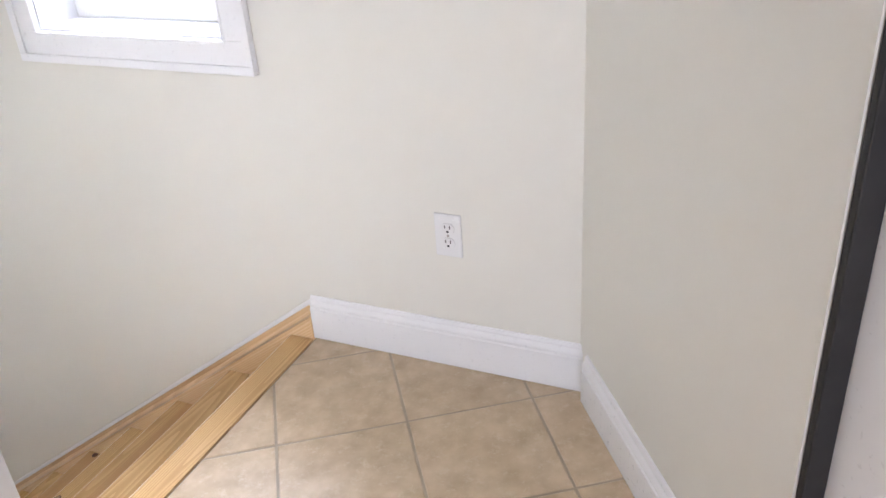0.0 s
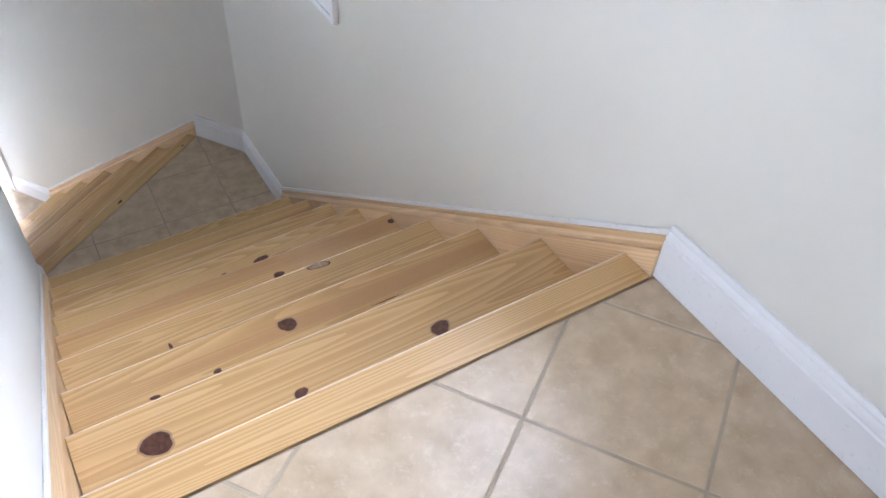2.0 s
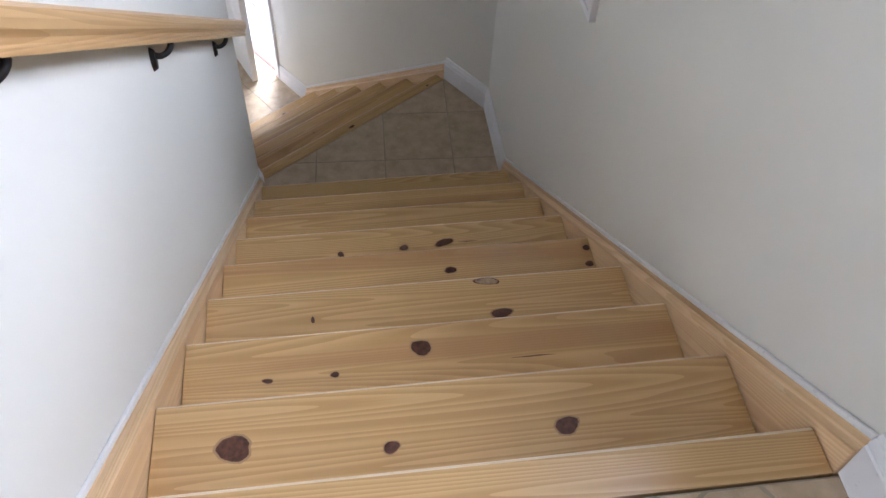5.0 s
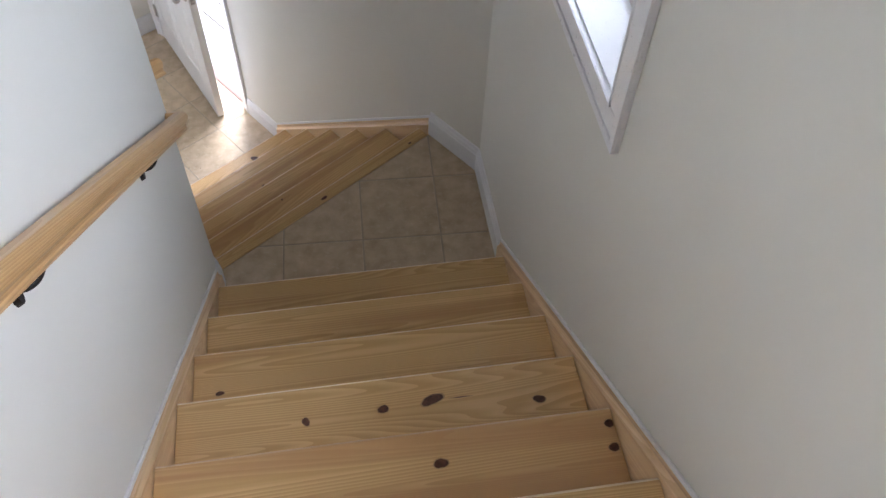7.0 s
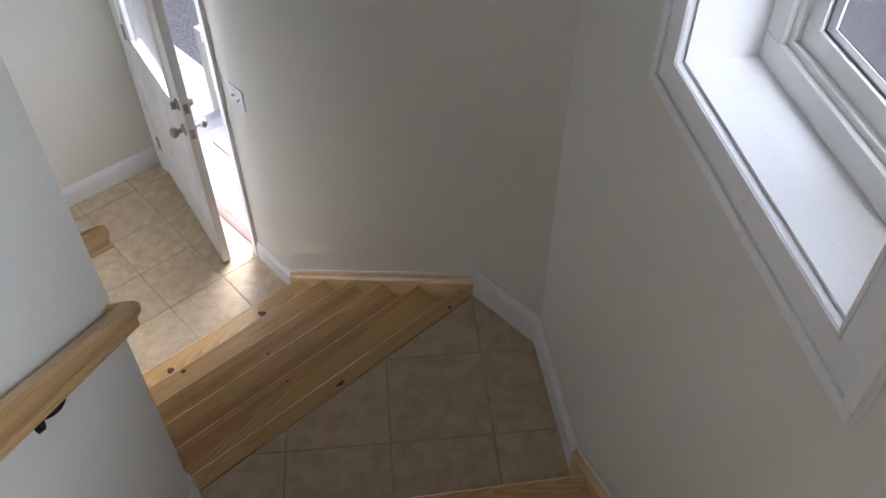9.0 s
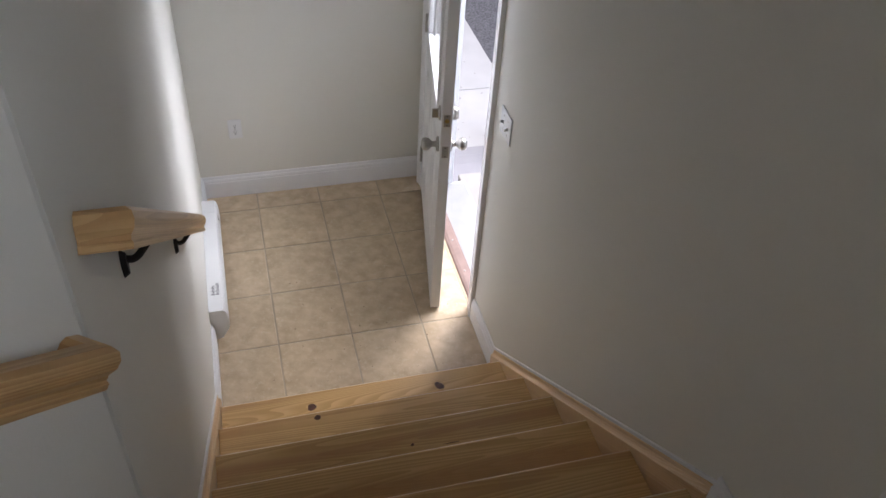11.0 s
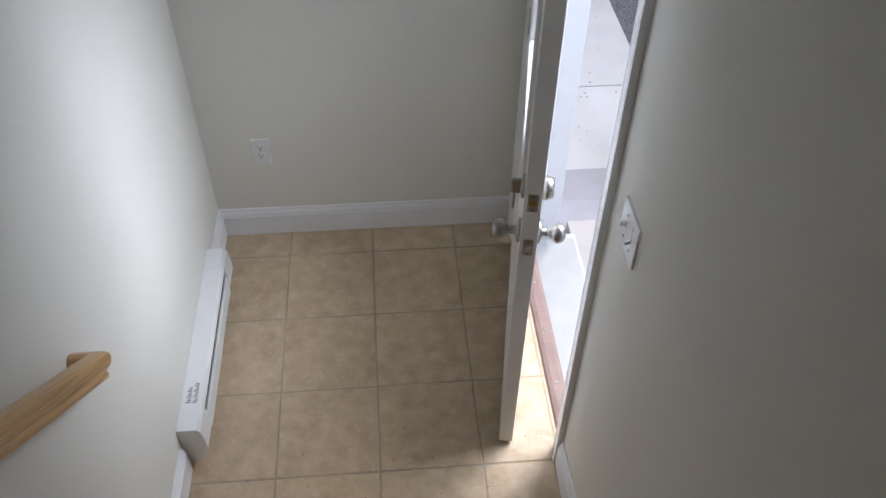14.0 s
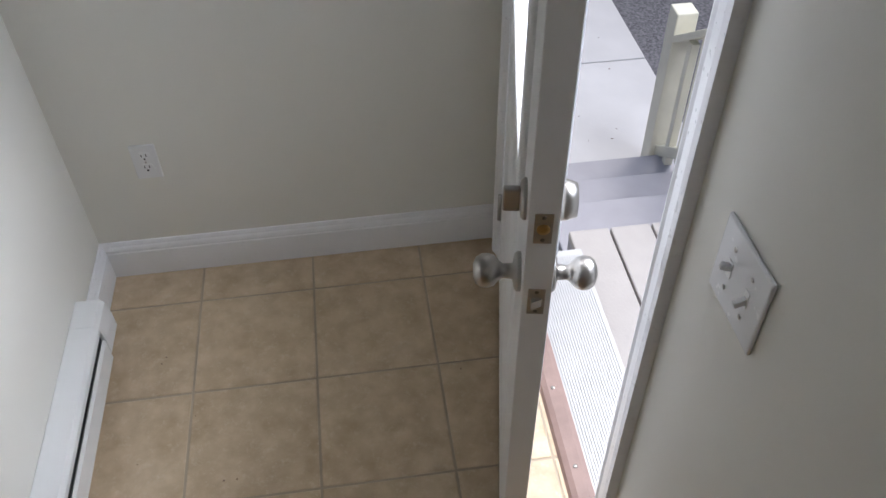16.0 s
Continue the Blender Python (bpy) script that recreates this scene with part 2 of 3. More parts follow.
def prism(name, outline, move, mat, m=I4, parent=None, bevel=0.0, smooth=False):
    bm = bmesh.new()
    put_prism(bm, outline, move)
    return finish(name, bm, mat, m, parent, bevel, smooth)


def lathe(name, profile, mat, m=I4, parent=None, steps=32):
    """A turned piece: (radius, height) pairs round local z."""
    bm = bmesh.new()
    rings = []
    for rad, h in profile:
        rings.append([bm.verts.new((rad * math.cos(6.28318 * i / steps), rad * math.sin(6.28318 * i / steps), h)) for i in range(steps)])
    for u, v in zip(rings, rings[1:]):
        for i in range(steps):
            bm.faces.new((u[i], u[(i + 1) % steps], v[(i + 1) % steps], v[i]))
    bm.faces.new(rings[0][::-1])
    bm.faces.new(rings[-1])
    return finish(name, bm, mat, m, parent, smooth=True)


def tube(name, points, radius, mat, m=I4, parent=None):
    cu = bpy.data.curves.new(name, "CURVE")
    cu.dimensions, cu.bevel_depth, cu.bevel_resolution, cu.use_fill_caps = "3D", radius, 4, True
    sp = cu.splines.new("BEZIER")
    sp.bezier_points.add(len(points) - 1)
    for bp, p in zip(sp.bezier_points, points):
        bp.co = p
        bp.handle_left_type = bp.handle_right_type = "AUTO"
    cu.materials.append(mat)
    tmp = bpy.data.objects.new("tmp", cu)
    me = bpy.data.meshes.new_from_object(tmp)
    bpy.data.objects.remove(tmp)
    ob = new(name, me)
    if parent is not None:
        ob.parent = parent
    ob.matrix_basis = m
    for f in me.polygons:
        f.use_smooth = True
    return ob


def empty(name, m=I4):
    ob = new(name)
    ob.matrix_world = m
    ob.empty_display_size = 0.1
    return ob


def clip(poly, p, n):
    """The part of a convex outline on the side of the line through p to which n points."""
    out = []
    for i, a in enumerate(poly):
        b = poly[(i + 1) % len(poly)]
        da, db = (a - p).dot(n), (b - p).dot(n)
        if da >= 0:
            out.append(a)
        if (da >= 0) != (db >= 0):
            out.append(a + (b - a) * (da / (da - db)))
    return out


def structure(ob, label, category):
    return tagged(ob, label, category, kind="structure")


# ---- shell ----
LOW = ZL - 0.25
WY0, WY1, WZ0, WZ1 = 1.468, 2.062, -0.140, 0.95     # window opening
WT = 0.16                                           # outer wall thickness
Y_BACK = -1.0
VY0, VY1, VZ0, VZ1 = 0.040, 0.644, 0.836, 1.93      # upper window
structure(boxes("wall_window", [((XW, Y_BACK, LOW), (XW + WT, VY0, CEIL)), ((XW, VY0, LOW), (XW + WT, VY1, VZ0)), ((XW, VY0, VZ1), (XW + WT, VY1, CEIL)),
                                ((XW, VY1, LOW), (XW + WT, WY0, CEIL)), ((XW, WY1, LOW), (XW + WT, YC + 0.02, CEIL)),
                                ((XW, WY0, LOW), (XW + WT, WY1, WZ0)), ((XW, WY0, WZ1), (XW + WT, WY1, CEIL))], PAINT),
          "smooth cream painted wall with two windows above the stairs", "wall")
DS0, DS1, DZ1 = 2.115, 3.105, ZL + 2.07             # house door opening
structure(boxes("wall_door", [((-0.06, -WT, LOW), (DS0, 0, CEIL)), ((DS1, -WT, LOW), (S_END + 0.12, 0, CEIL)),
                              ((DS0, -WT, DZ1), (DS1, 0, CEIL)), ((DS0, -WT, LOW), (DS1, 0, ZL - 0.03))], PAINT, HALL),
          "smooth cream painted wall with the house door in it", "wall")
structure(boxes("wall_end", [((S_END, 0.0, LOW), (S_END + 0.12, O_LEFT + 0.12, CEIL))], PAINT, HALL), "cream painted end wall of the lower hall", "wall")
structure(boxes("wall_rail_lower", [((0.283, O_LEFT, LOW), (S_END, O_LEFT + 0.12, CEIL))], PAINT, HALL), "cream painted wall beside the lower flight of stairs", "wall")
structure(boxes("wall_rail_upper", [((-0.14, -0.405, LOW), (-0.02, 2.192, CEIL))], PAINT), "cream painted wall beside the upper flight of stairs", "wall")
S_BACK, OD0, OD1 = -2.88, 2.71, 2.86                # upper landing end wall; wall with the entry doorway
PS0, PS1 = -2.935, -1.875
structure(boxes("wall_landing_end", [((S_BACK - 0.24, 1.85, -0.3), (S_BACK, 2.826, CEIL)), ((-3.12, 2.826, -0.3), (-3.0, 5.6, CEIL))], PAINT, HALL), "cream painted end wall of the upper landing", "wall")
structure(boxes("wall_doorway", [((-3.0, 2.828, -0.3), (PS0, 2.99, CEIL)), ((PS1, OD0, -0.3), (-0.4, OD1, CEIL)), ((PS0, OD0, 2.06), (PS1, OD1, CEIL))], PAINT, HALL),
          "painted wall with the doorway onto the landing", "wall")
# unseen room closed with plain walls; its window opening is assumed, for the fill light
structure(boxes("wall_room", [((-0.52, OD1, -0.3), (-0.4, 5.6, CEIL)), ((S_BACK, 5.48, -0.3), (-3.06 + 0.01, 5.6, CEIL)), ((-1.55, 5.48, -0.3), (-0.52, 5.6, CEIL)),
                              ((S_BACK, 5.48, -0.3), (-1.55, 5.6, 0.85)), ((S_BACK, 5.48, 2.05), (-1.55, 5.6, CEIL))], PAINT, HALL),
          "plain painted walls of the room behind the doorway", "wall")
structure(boxes("floor_room", [((-3.0, OD1 - 0.15, -0.3), (-0.52, 5.48, -0.004))], BOARD, HALL), "wooden floor of the room behind the doorway", "floor")
structure(boxes("ceiling", [((-3.2, -0.3, CEIL), (3.6, 5.8, CEIL + 0.12))], CEILING, HALL), "plain white ceiling over the stairwell", "ceiling")

# ---- floors with tiles ----
GAP = 0.006


def tiled(name, outline, z, base, angle, size, label, slab):
    """A grout bed with one ceramic tile per cell of a turned grid, cut to the outline."""
    out = [Vector(p) for p in outline]
    floor = prism(name, [(p.x, p.y, z - 0.0018) for p in out], (0, 0, -slab), GROUT)
    structure(floor, label, "floor")
    u = Vector((math.cos(angle), math.sin(angle)))
    v = Vector((-u.y, u.x))
    base = Vector(base)
    for i in range(-9, 10):
        for j in range(-9, 10):
            c = base + u * (i * size) + v * (j * size)
            h = GAP / 2
            poly = [c + u * a + v * b for a, b in ((h, h), (size - h, h), (size - h, size - h), (h, size - h))]
            for k in range(len(out)):
                p, q = out[k], out[(k + 1) % len(out)]
                e = (q - p).normalized()
                poly = clip(poly, p + Vector((-e.y, e.x)) * 0.003, Vector((-e.y, e.x))) if poly else []
            if len(poly) < 3:
                continue
            mid = sum(poly, Vector((0, 0))) / len(poly)
            if max((p - mid).length for p in poly) < 0.03:
                continue
            lift = random.uniform(-0.0006, 0.0006)
            bm = bmesh.new()
            top, low = [], []
            for p in poly:
                w = p - mid
                top.append(bm.verts.new((*(w * (1 - 0.003 / max(w.length, 0.02))), lift)))
                low.append(bm.verts.new((*w, lift - 0.0014)))
            foot = [bm.verts.new((*vv.co.xy, -0.006)) for vv in low]
            bm.faces.new(top)
            for ring, nxt in ((top, low), (low, foot)):
                for k in range(len(ring)):
                    l = (k + 1) % len(ring)
                    bm.faces.new((ring[k], nxt[k], nxt[l], ring[l]))
            finish("tile", bm, TILE, Matrix.Translation((mid.x, mid.y, z)), floor)
    return floor


def hall_xy(s, o):
    p = HALL @ Vector((s, o, 0))
    return (p.x, p.y)


# ---- stairs ----
def flight(name, m, steps, run, width, top_strip, knots, label, lift0, lift1, cracks):
    """Pine flight: treads with rounded nosings, risers and a wall board on both sides. Local x runs downhill, y from the right-hand wall."""
    thing = empty(name, m)
    tagged(thing, label, "stairs")
    y0, y1, th, hang = 0.023, width - 0.023, 0.029, 0.028
    for k in range(steps):
        x1, z = k * run, -k * RISE
        x0 = x1 - (top_strip if k == 0 else run + 0.02)
        rad = 0.012
        out = [(x0, y0, z), (x1 - rad, y0, z)]
        for i in range(1, 6):
            a = radians(90 - 18 * i)
            out.append((x1 - rad + rad * math.cos(a), y0, z - rad + rad * math.sin(a)))
        out += [(x1, y0, z - th + 0.004), (x1 - 0.004, y0, z - th), (x0, y0, z - th)]
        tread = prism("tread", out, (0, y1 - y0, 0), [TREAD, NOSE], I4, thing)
        # faces of the rounding get the pale colour that stands for their highlight
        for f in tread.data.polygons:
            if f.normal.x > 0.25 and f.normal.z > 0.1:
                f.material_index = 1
        low = -(k + 1) * RISE + (0.0005 if k < steps - 1 else 0.0)
        boxes("riser", [((x1 - hang - 0.018, y0, low), (x1 - hang, y1, z - th - 0.0005))], TREAD, I4, thing)
        for kk, y, back, ry, rx, tilt in knots:
            if kk != k:
                continue
            bm = bmesh.new()
            rim = []
            n = 18
            for sc, h in ((1.16, 0.0004), (1.0, 0.0006), (0.75, 0.0009)):
                ring = []
                for i in range(n):
                    a = 6.28318 * i / n
                    wob = 0.93 + 0.12 * math.sin(2 * a + y * 40) + 0.06 * math.sin(3 * a + back * 90) + 0.03 * math.sin(7 * a + y * 9)
                    px, py = rx * sc * wob * math.cos(a), ry * sc * wob * math.sin(a)
                    ring.append(bm.verts.new((px * math.cos(tilt) - py * math.sin(tilt), px * math.sin(tilt) + py * math.cos(tilt), h)))
                rim.append(ring)
            for lo, hi in ((0, 1), (1, 2)):
                for i in range(n):
                    bm.faces.new((rim[lo][i], rim[lo][(i + 1) % n], rim[hi][(i + 1) % n], rim[hi][i])).material_index = 1 - lo
            bm.faces.new(rim[2])
            finish("knot", bm, [SPLIT, KNOT] if (k, y) == SPLIT_AT else [KNOT, KNOT_RIM], Matrix.Translation((x1 - back, y, z)), tread)
        if cracks.get(k):
            yc, bk, half = cracks[k]
            prism("crack", [(x1 - bk, yc - half, z), (x1 - bk + 0.0022, yc - half * 0.2, z), (x1 - bk + 0.0005, yc + half, z), (x1 - bk - 0.0014, yc + half * 0.1, z)], (0, 0, 0.0005), KNOT, I4, tread)
    # wall boards, built lying along the slope so that the grain follows it
    phi = math.atan2(RISE, run)
    turn = Matrix.Rotation(phi, 4, "Y")
    back = turn.inverted()
    xe, ze = steps * run - run * 0.57, -steps * RISE
    slope = lambda x: -x * RISE / run + lift0 + (lift1 - lift0) * max(x, 0) / (steps * run)
    for side, ya, yb in (("right", 0.001, 0.020), ("left", width - 0.020, width - 0.001)):
        s = 1 if side == "right" else -1
        wall_y = ya if side == "right" else yb
        for part, drop0, drop1, thick in (("wall_board", 0.034, 0.33, 0.019), ("board_cap", 0.0, 0.034, 0.008)):
            pts = [(-top_strip, slope(-top_strip) - drop0), (xe, slope(xe) - drop0)]
            if part == "wall_board":
                pts += [(xe, ze), (xe - 0.22, ze), (-top_strip + 0.02, -0.28), (-top_strip, -0.02)]
            else:
                pts += [(xe, slope(xe) - drop1), (-top_strip, slope(-top_strip) - drop1)]
            loc = [back @ Vector((x, wall_y, z)) for x, z in pts]
            prism(part, loc, (0, s * thick, 0), BOARD, turn, thing, 0.003)
        cove = []
        for x in (-top_strip, xe):
            cove.append(slope(x) - 0.034)
        bm = bmesh.new()
        sec = []
        for x, zz in ((-top_strip, cove[0]), (xe, cove[1])):
            sec.append([back @ Vector((x, wall_y + s * t, zz + h)) for t, h in ((0.008, 0.018), (0.011, 0.010), (0.0185, 0.004), (0.008, 0.001))])
        vs = [[bm.verts.new(p) for p in one] for one in sec]
        for i in range(4):
            bm.faces.new((vs[0][i], vs[1][i], vs[1][(i + 1) % 4], vs[0][(i + 1) % 4]))
        bm.faces.new(vs[0])
        bm.faces.new(vs[1])
        finish("board_cove", bm, BOARD, turn, thing)
        # painted bead between board and wall
        loc = [back @ Vector((x, wall_y, z)) for x, z in ((-top_strip, slope(-top_strip) + 0.001), (xe, slope(xe) + 0.001), (xe, slope(xe) + 0.016), (-top_strip, slope(-top_strip) + 0.016))]
        prism("bead", loc, (0, s * 0.008, 0), WHITE, turn, thing, 0.002)
    return thing


SPLIT_AT = (3, 0.395)
KN1 = [(1, 0.371, 0.123, 0.026, 0.017, 0.1), (1, 0.978, 0.103, 0.036, 0.024, -0.1), (1, 0.697, 0.131, 0.016, 0.012, 0), (2, 0.943, 0.117, 0.012, 0.006, 0),
       (2, 0.799, 0.116, 0.010, 0.007, 0.4), (2, 0.606, 0.068, 0.020, 0.025, 0.5), (3, 0.372, 0.125, 0.032, 0.014, 0), (3, 0.855, 0.097, 0.005, 0.010, 0.2),
       (3, 0.395, 0.020, 0.032, 0.011, -0.2), (4, 0.459, 0.089, 0.017, 0.013, 0.3), (4, 0.04, 0.107, 0.015, 0.010, 0.1), (4, 0.036, 0.045, 0.013, 0.010, 0.3), (5, 0.439, 0.087, 0.030, 0.016, 0.35),
       (5, 0.574, 0.097, 0.014, 0.013, 0), (5, 0.148, 0.125, 0.017, 0.012, 0), (5, 0.782, 0.105, 0.010, 0.013, 0), (6, 1.043, 0.145, 0.012, 0.008, 0)]
KN2 = [(0, 0.623, 0.046, 0.016, 0.008, 0.2), (2, 0.93, 0.16, 0.018, 0.009, 0), (5, 0.308, 0.082, 0.016, 0.022, 0.3), (5, 0.834, 0.082, 0.020, 0.015, 0.2),
       (3, 0.55, 0.1, 0.006, 0.006, 0), (1, 0.69, 0.036, 0.005, 0.005, 0), (4, 0.83, 0.03, 0.014, 0.010, 0), (0, 0.12, 0.05, 0.008, 0.006, 0)]
flight("upper_stairs", FLIGHT1, 9, RUN1, XW + 0.02, 0.082, KN1, "varnished knotty pine stairs going down between painted walls", 0.048, 0.022, {2: (0.36, 0.115, 0.05), 5: (0.36, 0.09, 0.035)})
flight("lower_stairs", FLIGHT2, 6, RUN2, O_LEFT, 0.064, KN2, "varnished pine stairs going down to the entrance hall", 0.050, 0.022, {3: (0.42, 0.12, 0.03)})


# ---- baseboards ----
def baseboard(name, a, b, z, m=I4, flip=False, lead=0.0):
    """White moulded baseboard along a wall from a to b, standing out to the left of that way."""
    a, b = Vector((*a, 0)), Vector((*b, 0))
    e = (b - a).normalized()
    n = Vector((-e.y, e.x, 0)) * (-1 if flip else 1)
    sec = [(0.0005, 0.002), (0.0165, 0.002), (0.0165, 0.098), (0.0135, 0.101), (0.0135, 0.106), (0.0155, 0.110), (0.0125, 0.117), (0.0085, 0.122), (0.0085, 0.127), (0.005, 0.1345), (0.0005, BASE)]
    ob = prism(name, [a + n * t + Vector((0, 0, z + h)) for t, h in sec], b - a, WHITE, m)
    return structure(ob, "white moulded baseboard along the foot of the wall", "baseboard")


baseboard("baseboard_1", (XW, -0.868), (XW, -0.084), 0)
baseboard("baseboard_2", (S_BACK, 2.05), (S_BACK, OD0), 0, HALL, True)
baseboard("baseboard_3", (-0.02, -0.40), (-0.02, -0.084), 0, I4, True)
baseboard("baseboard_4", (XW, 2.155), (XW, YC + 0.004), ZM)
baseboard("baseboard_5", (-0.006, 0), (S_NOSE - 0.066, 0), ZM, HALL)
baseboard("baseboard_6", (-0.02, 2.155), (-0.02, 2.19), ZM, I4, True)
baseboard("baseboard_7", (0.283, O_LEFT), (S_NOSE - 0.066, O_LEFT), ZM, HALL, True)
baseboard("baseboard_8", (1.72, 0), (2.046, 0), ZL, HALL)
baseboard("baseboard_9", (S_END, 0.0), (S_END, O_LEFT), ZL, HALL)
baseboard("baseboard_10", (1.72, O_LEFT), (2.12, O_LEFT), ZL, HALL, True)
baseboard("baseboard_11", (2.95, O_LEFT), (S_END, O_LEFT), ZL, HALL, True)


# ---- handrails ----
def rail_section():
    """Moulded handrail, upright section: width across, height up, top at 0."""
    half = [(0.016, -0.060), (0.017, -0.051), (0.014, -0.047), (0.015, -0.040), (0.021, -0.031), (0.023, -0.019), (0.020, -0.007), (0.011, -0.0005)]
    return half + [(-t, h) for t, h in half[::-1]]


def handrail(name, m, start, end, wall_y, y, brackets, label):
    """start, end: (x, z) of the top line; the rail is mitred back to the wall at both ends."""
    thing = empty(name, m)
    tagged(thing, label, "handrail", "stair handrails")
    (xa, za), (xb, zb) = start, end
    phi = math.atan2(za - zb, xb - xa)
    turn = Matrix.Translation((xb, y, zb)) @ Matrix.Rotation(phi, 4, "Y")
    length = math.hypot(xb - xa, zb - za)
    side = 1 if wall_y > y else -1
    reach = side * (abs(wall_y - y) - 0.001)
    sec = rail_section()
    lo, hi = -length + 0.023, -0.023
    rows = [[(lo - t, reach, h) for t, h in sec], [(lo - t, -side * t, h) for t, h in sec], [(hi + t, -side * t, h) for t, h in sec], [(hi + t, reach, h) for t, h in sec]]
    for part, u, v in (("return", 0, 1), ("rail", 1, 2), ("return", 2, 3)):
        bm = bmesh.new()
        ra, rb = [bm.verts.new(p) for p in rows[u]], [bm.verts.new(p) for p in rows[v]]
        n = len(sec)
        for i in range(n):
            bm.faces.new((ra[i], ra[(i + 1) % n], rb[(i + 1) % n], rb[i]))
        bm.faces.new(ra)
        bm.faces.new(rb)
        finish(part, bm, RAIL if part == "rail" else RAIL_END, turn, thing)
    for x in brackets:
        z = za + (zb - za) * (x - xa) / (xb - xa) - 0.060
        wy = wall_y - side * 0.004
        rose = bmesh.new()
        n = 20
        ra, rb = [], []
        for i in range(n):
            a = 6.28318 * i / n
            ra.append(rose.verts.new((0.014 * math.cos(a), 0, 0.032 * math.sin(a))))
            rb.append(rose.verts.new((0.009 * math.cos(a), -side * 0.010, 0.024 * math.sin(a))))
        for i in range(n):
            rose.faces.new((ra[i], ra[(i + 1) % n], rb[(i + 1) % n], rb[i]))
        rose.faces.new(ra)
        rose.faces.new(rb)
        finish("rosette", rose, IRON, Matrix.Translation((x, wall_y - side * 0.0005, z - 0.056)), thing)
        tube("bracket_arm", [(x, wy, z - 0.044), (x + 0.012, wall_y - side * 0.022, z - 0.056), (x + 0.034, wall_y - side * 0.038, z - 0.052), (x + 0.048, y, z - 0.036)], 0.007, IRON, I4, thing)
        boxes("saddle", [((x - 0.028, y - 0.009, -0.003), (x + 0.028, y + 0.009, 0.0))], IRON, Matrix.Translation((0, 0, z)) @ Matrix.Translation((x, 0, 0)) @ Matrix.Rotation(phi, 4, "Y") @ Matrix.Translation((-x, 0, 0)), thing)
    return thing


WR1 = XW + 0.02
handrail("handrail", FLIGHT1, (-0.05, 0.905), (2.195, -0.728), WR1, WR1 - 0.04, (0.22, 0.985, 1.745), "pine handrail on black iron brackets on the wall")
handrail("handrail", HALL, (0.39, -0.622), (1.828, -1.785), O_LEFT, O_LEFT - 0.056, (0.62, 1.43), "pine handrail on black iron brackets by the lower stairs")


# ---- window over the stairs ----
def window(name, WY0, WY1, WZ0, WZ1):
    w = empty(name, Matrix.Translation((XW, 0, 0)))
    structure(w, "white casement window in a deep painted reveal", "window")
    t = 0.006
    d0 = WT
    boxes("reveal", [((-0.001, WY0, WZ0), (d0 - 0.03, WY1, WZ0 + t)), ((-0.001, WY0, WZ1 - t), (d0 - 0.03, WY1, WZ1)),
                     ((-0.001, WY0, WZ0 + t), (d0 - 0.03, WY0 + t, WZ1 - t)), ((-0.001, WY1 - t, WZ0 + t), (d0 - 0.03, WY1, WZ1 - t))], WHITE, I4, w)
    cw = 0.082
    for part, ya, yb, za, zb, nn in (("sill_casing", WY0 - cw, WY1 + cw, WZ0 - cw, WZ0, "h"), ("head_casing", WY0 - cw, WY1 + cw, WZ1, WZ1 + cw, "h"),
                                     ("side_casing", WY0 - cw, WY0, WZ0, WZ1, "v"), ("side_casing", WY1, WY1 + cw, WZ0, WZ1, "v")):
        casing_strip(part, ya, yb, za, zb, w, WY0, WY1)
    f = 0.052
    x0, x1 = d0 - 0.030, d0 + 0.03
    frame_ring(w, "frame", x0, x1, WY0 + t, WY1 - t, WZ0 + t, WZ1 - t, f, VINYL)
    frame_ring(w, "frame_stop", x0 + 0.012, x1, WY0 + t + f, WY1 - t - f, WZ0 + t + f, WZ1 - t - f, 0.014, VINYL)
    e = t + f + 0.014
    frame_ring(w, "sash", x0 + 0.024, x1 - 0.004, WY0 + e, WY1 - e, WZ0 + e, WZ1 - e, 0.042, VINYL)
    g = e + 0.042
    frame_ring(w, "gasket", x0 + 0.030, x1 - 0.012, WY0 + g, WY1 - g, WZ0 + g, WZ1 - g, 0.006, PRINT)
    pane = boxes("pane", [((x0 + 0.040, WY0 + g + 0.002, WZ0 + g + 0.002), (x0 + 0.044, WY1 - g - 0.002, WZ1 - g - 0.002))], GLASS, I4, w)
    pane.visible_shadow = False


def casing_strip(part, ya, yb, za, zb, parent, WY0, WY1):
    """One moulded casing board: a flat with a raised outer band and a bead on the inner edge."""
    bm = bmesh.new()
    put_box(bm, (-0.015, ya, za), (-0.0005, yb, zb))
    if part in ("sill_casing", "head_casing"):
        lo, hi = (za, za + 0.022) if part == "sill_casing" else (zb - 0.022, zb)
        put_box(bm, (-0.021, ya, lo), (-0.0145, yb, hi))
        lo, hi = (zb - 0.009, zb - 0.001) if part == "sill_casing" else (za + 0.001, za + 0.009)
        put_box(bm, (-0.018, WY0 - 0.009, lo), (-0.0145, WY1 + 0.009, hi))
    else:
        near = ya < WY0 - 0.01
        lo, hi = (ya, ya + 0.022) if near else (yb - 0.022, yb)
        put_box(bm, (-0.021, lo, za - 0.06), (-0.0145, hi, zb + 0.06))
        lo, hi = (yb - 0.009, yb - 0.001) if near else (ya + 0.001, ya + 0.009)
        put_box(bm, (-0.018, lo, za), (-0.0145, hi, zb))
    finish(part, bm, WHITE, I4, parent, 0.0025)


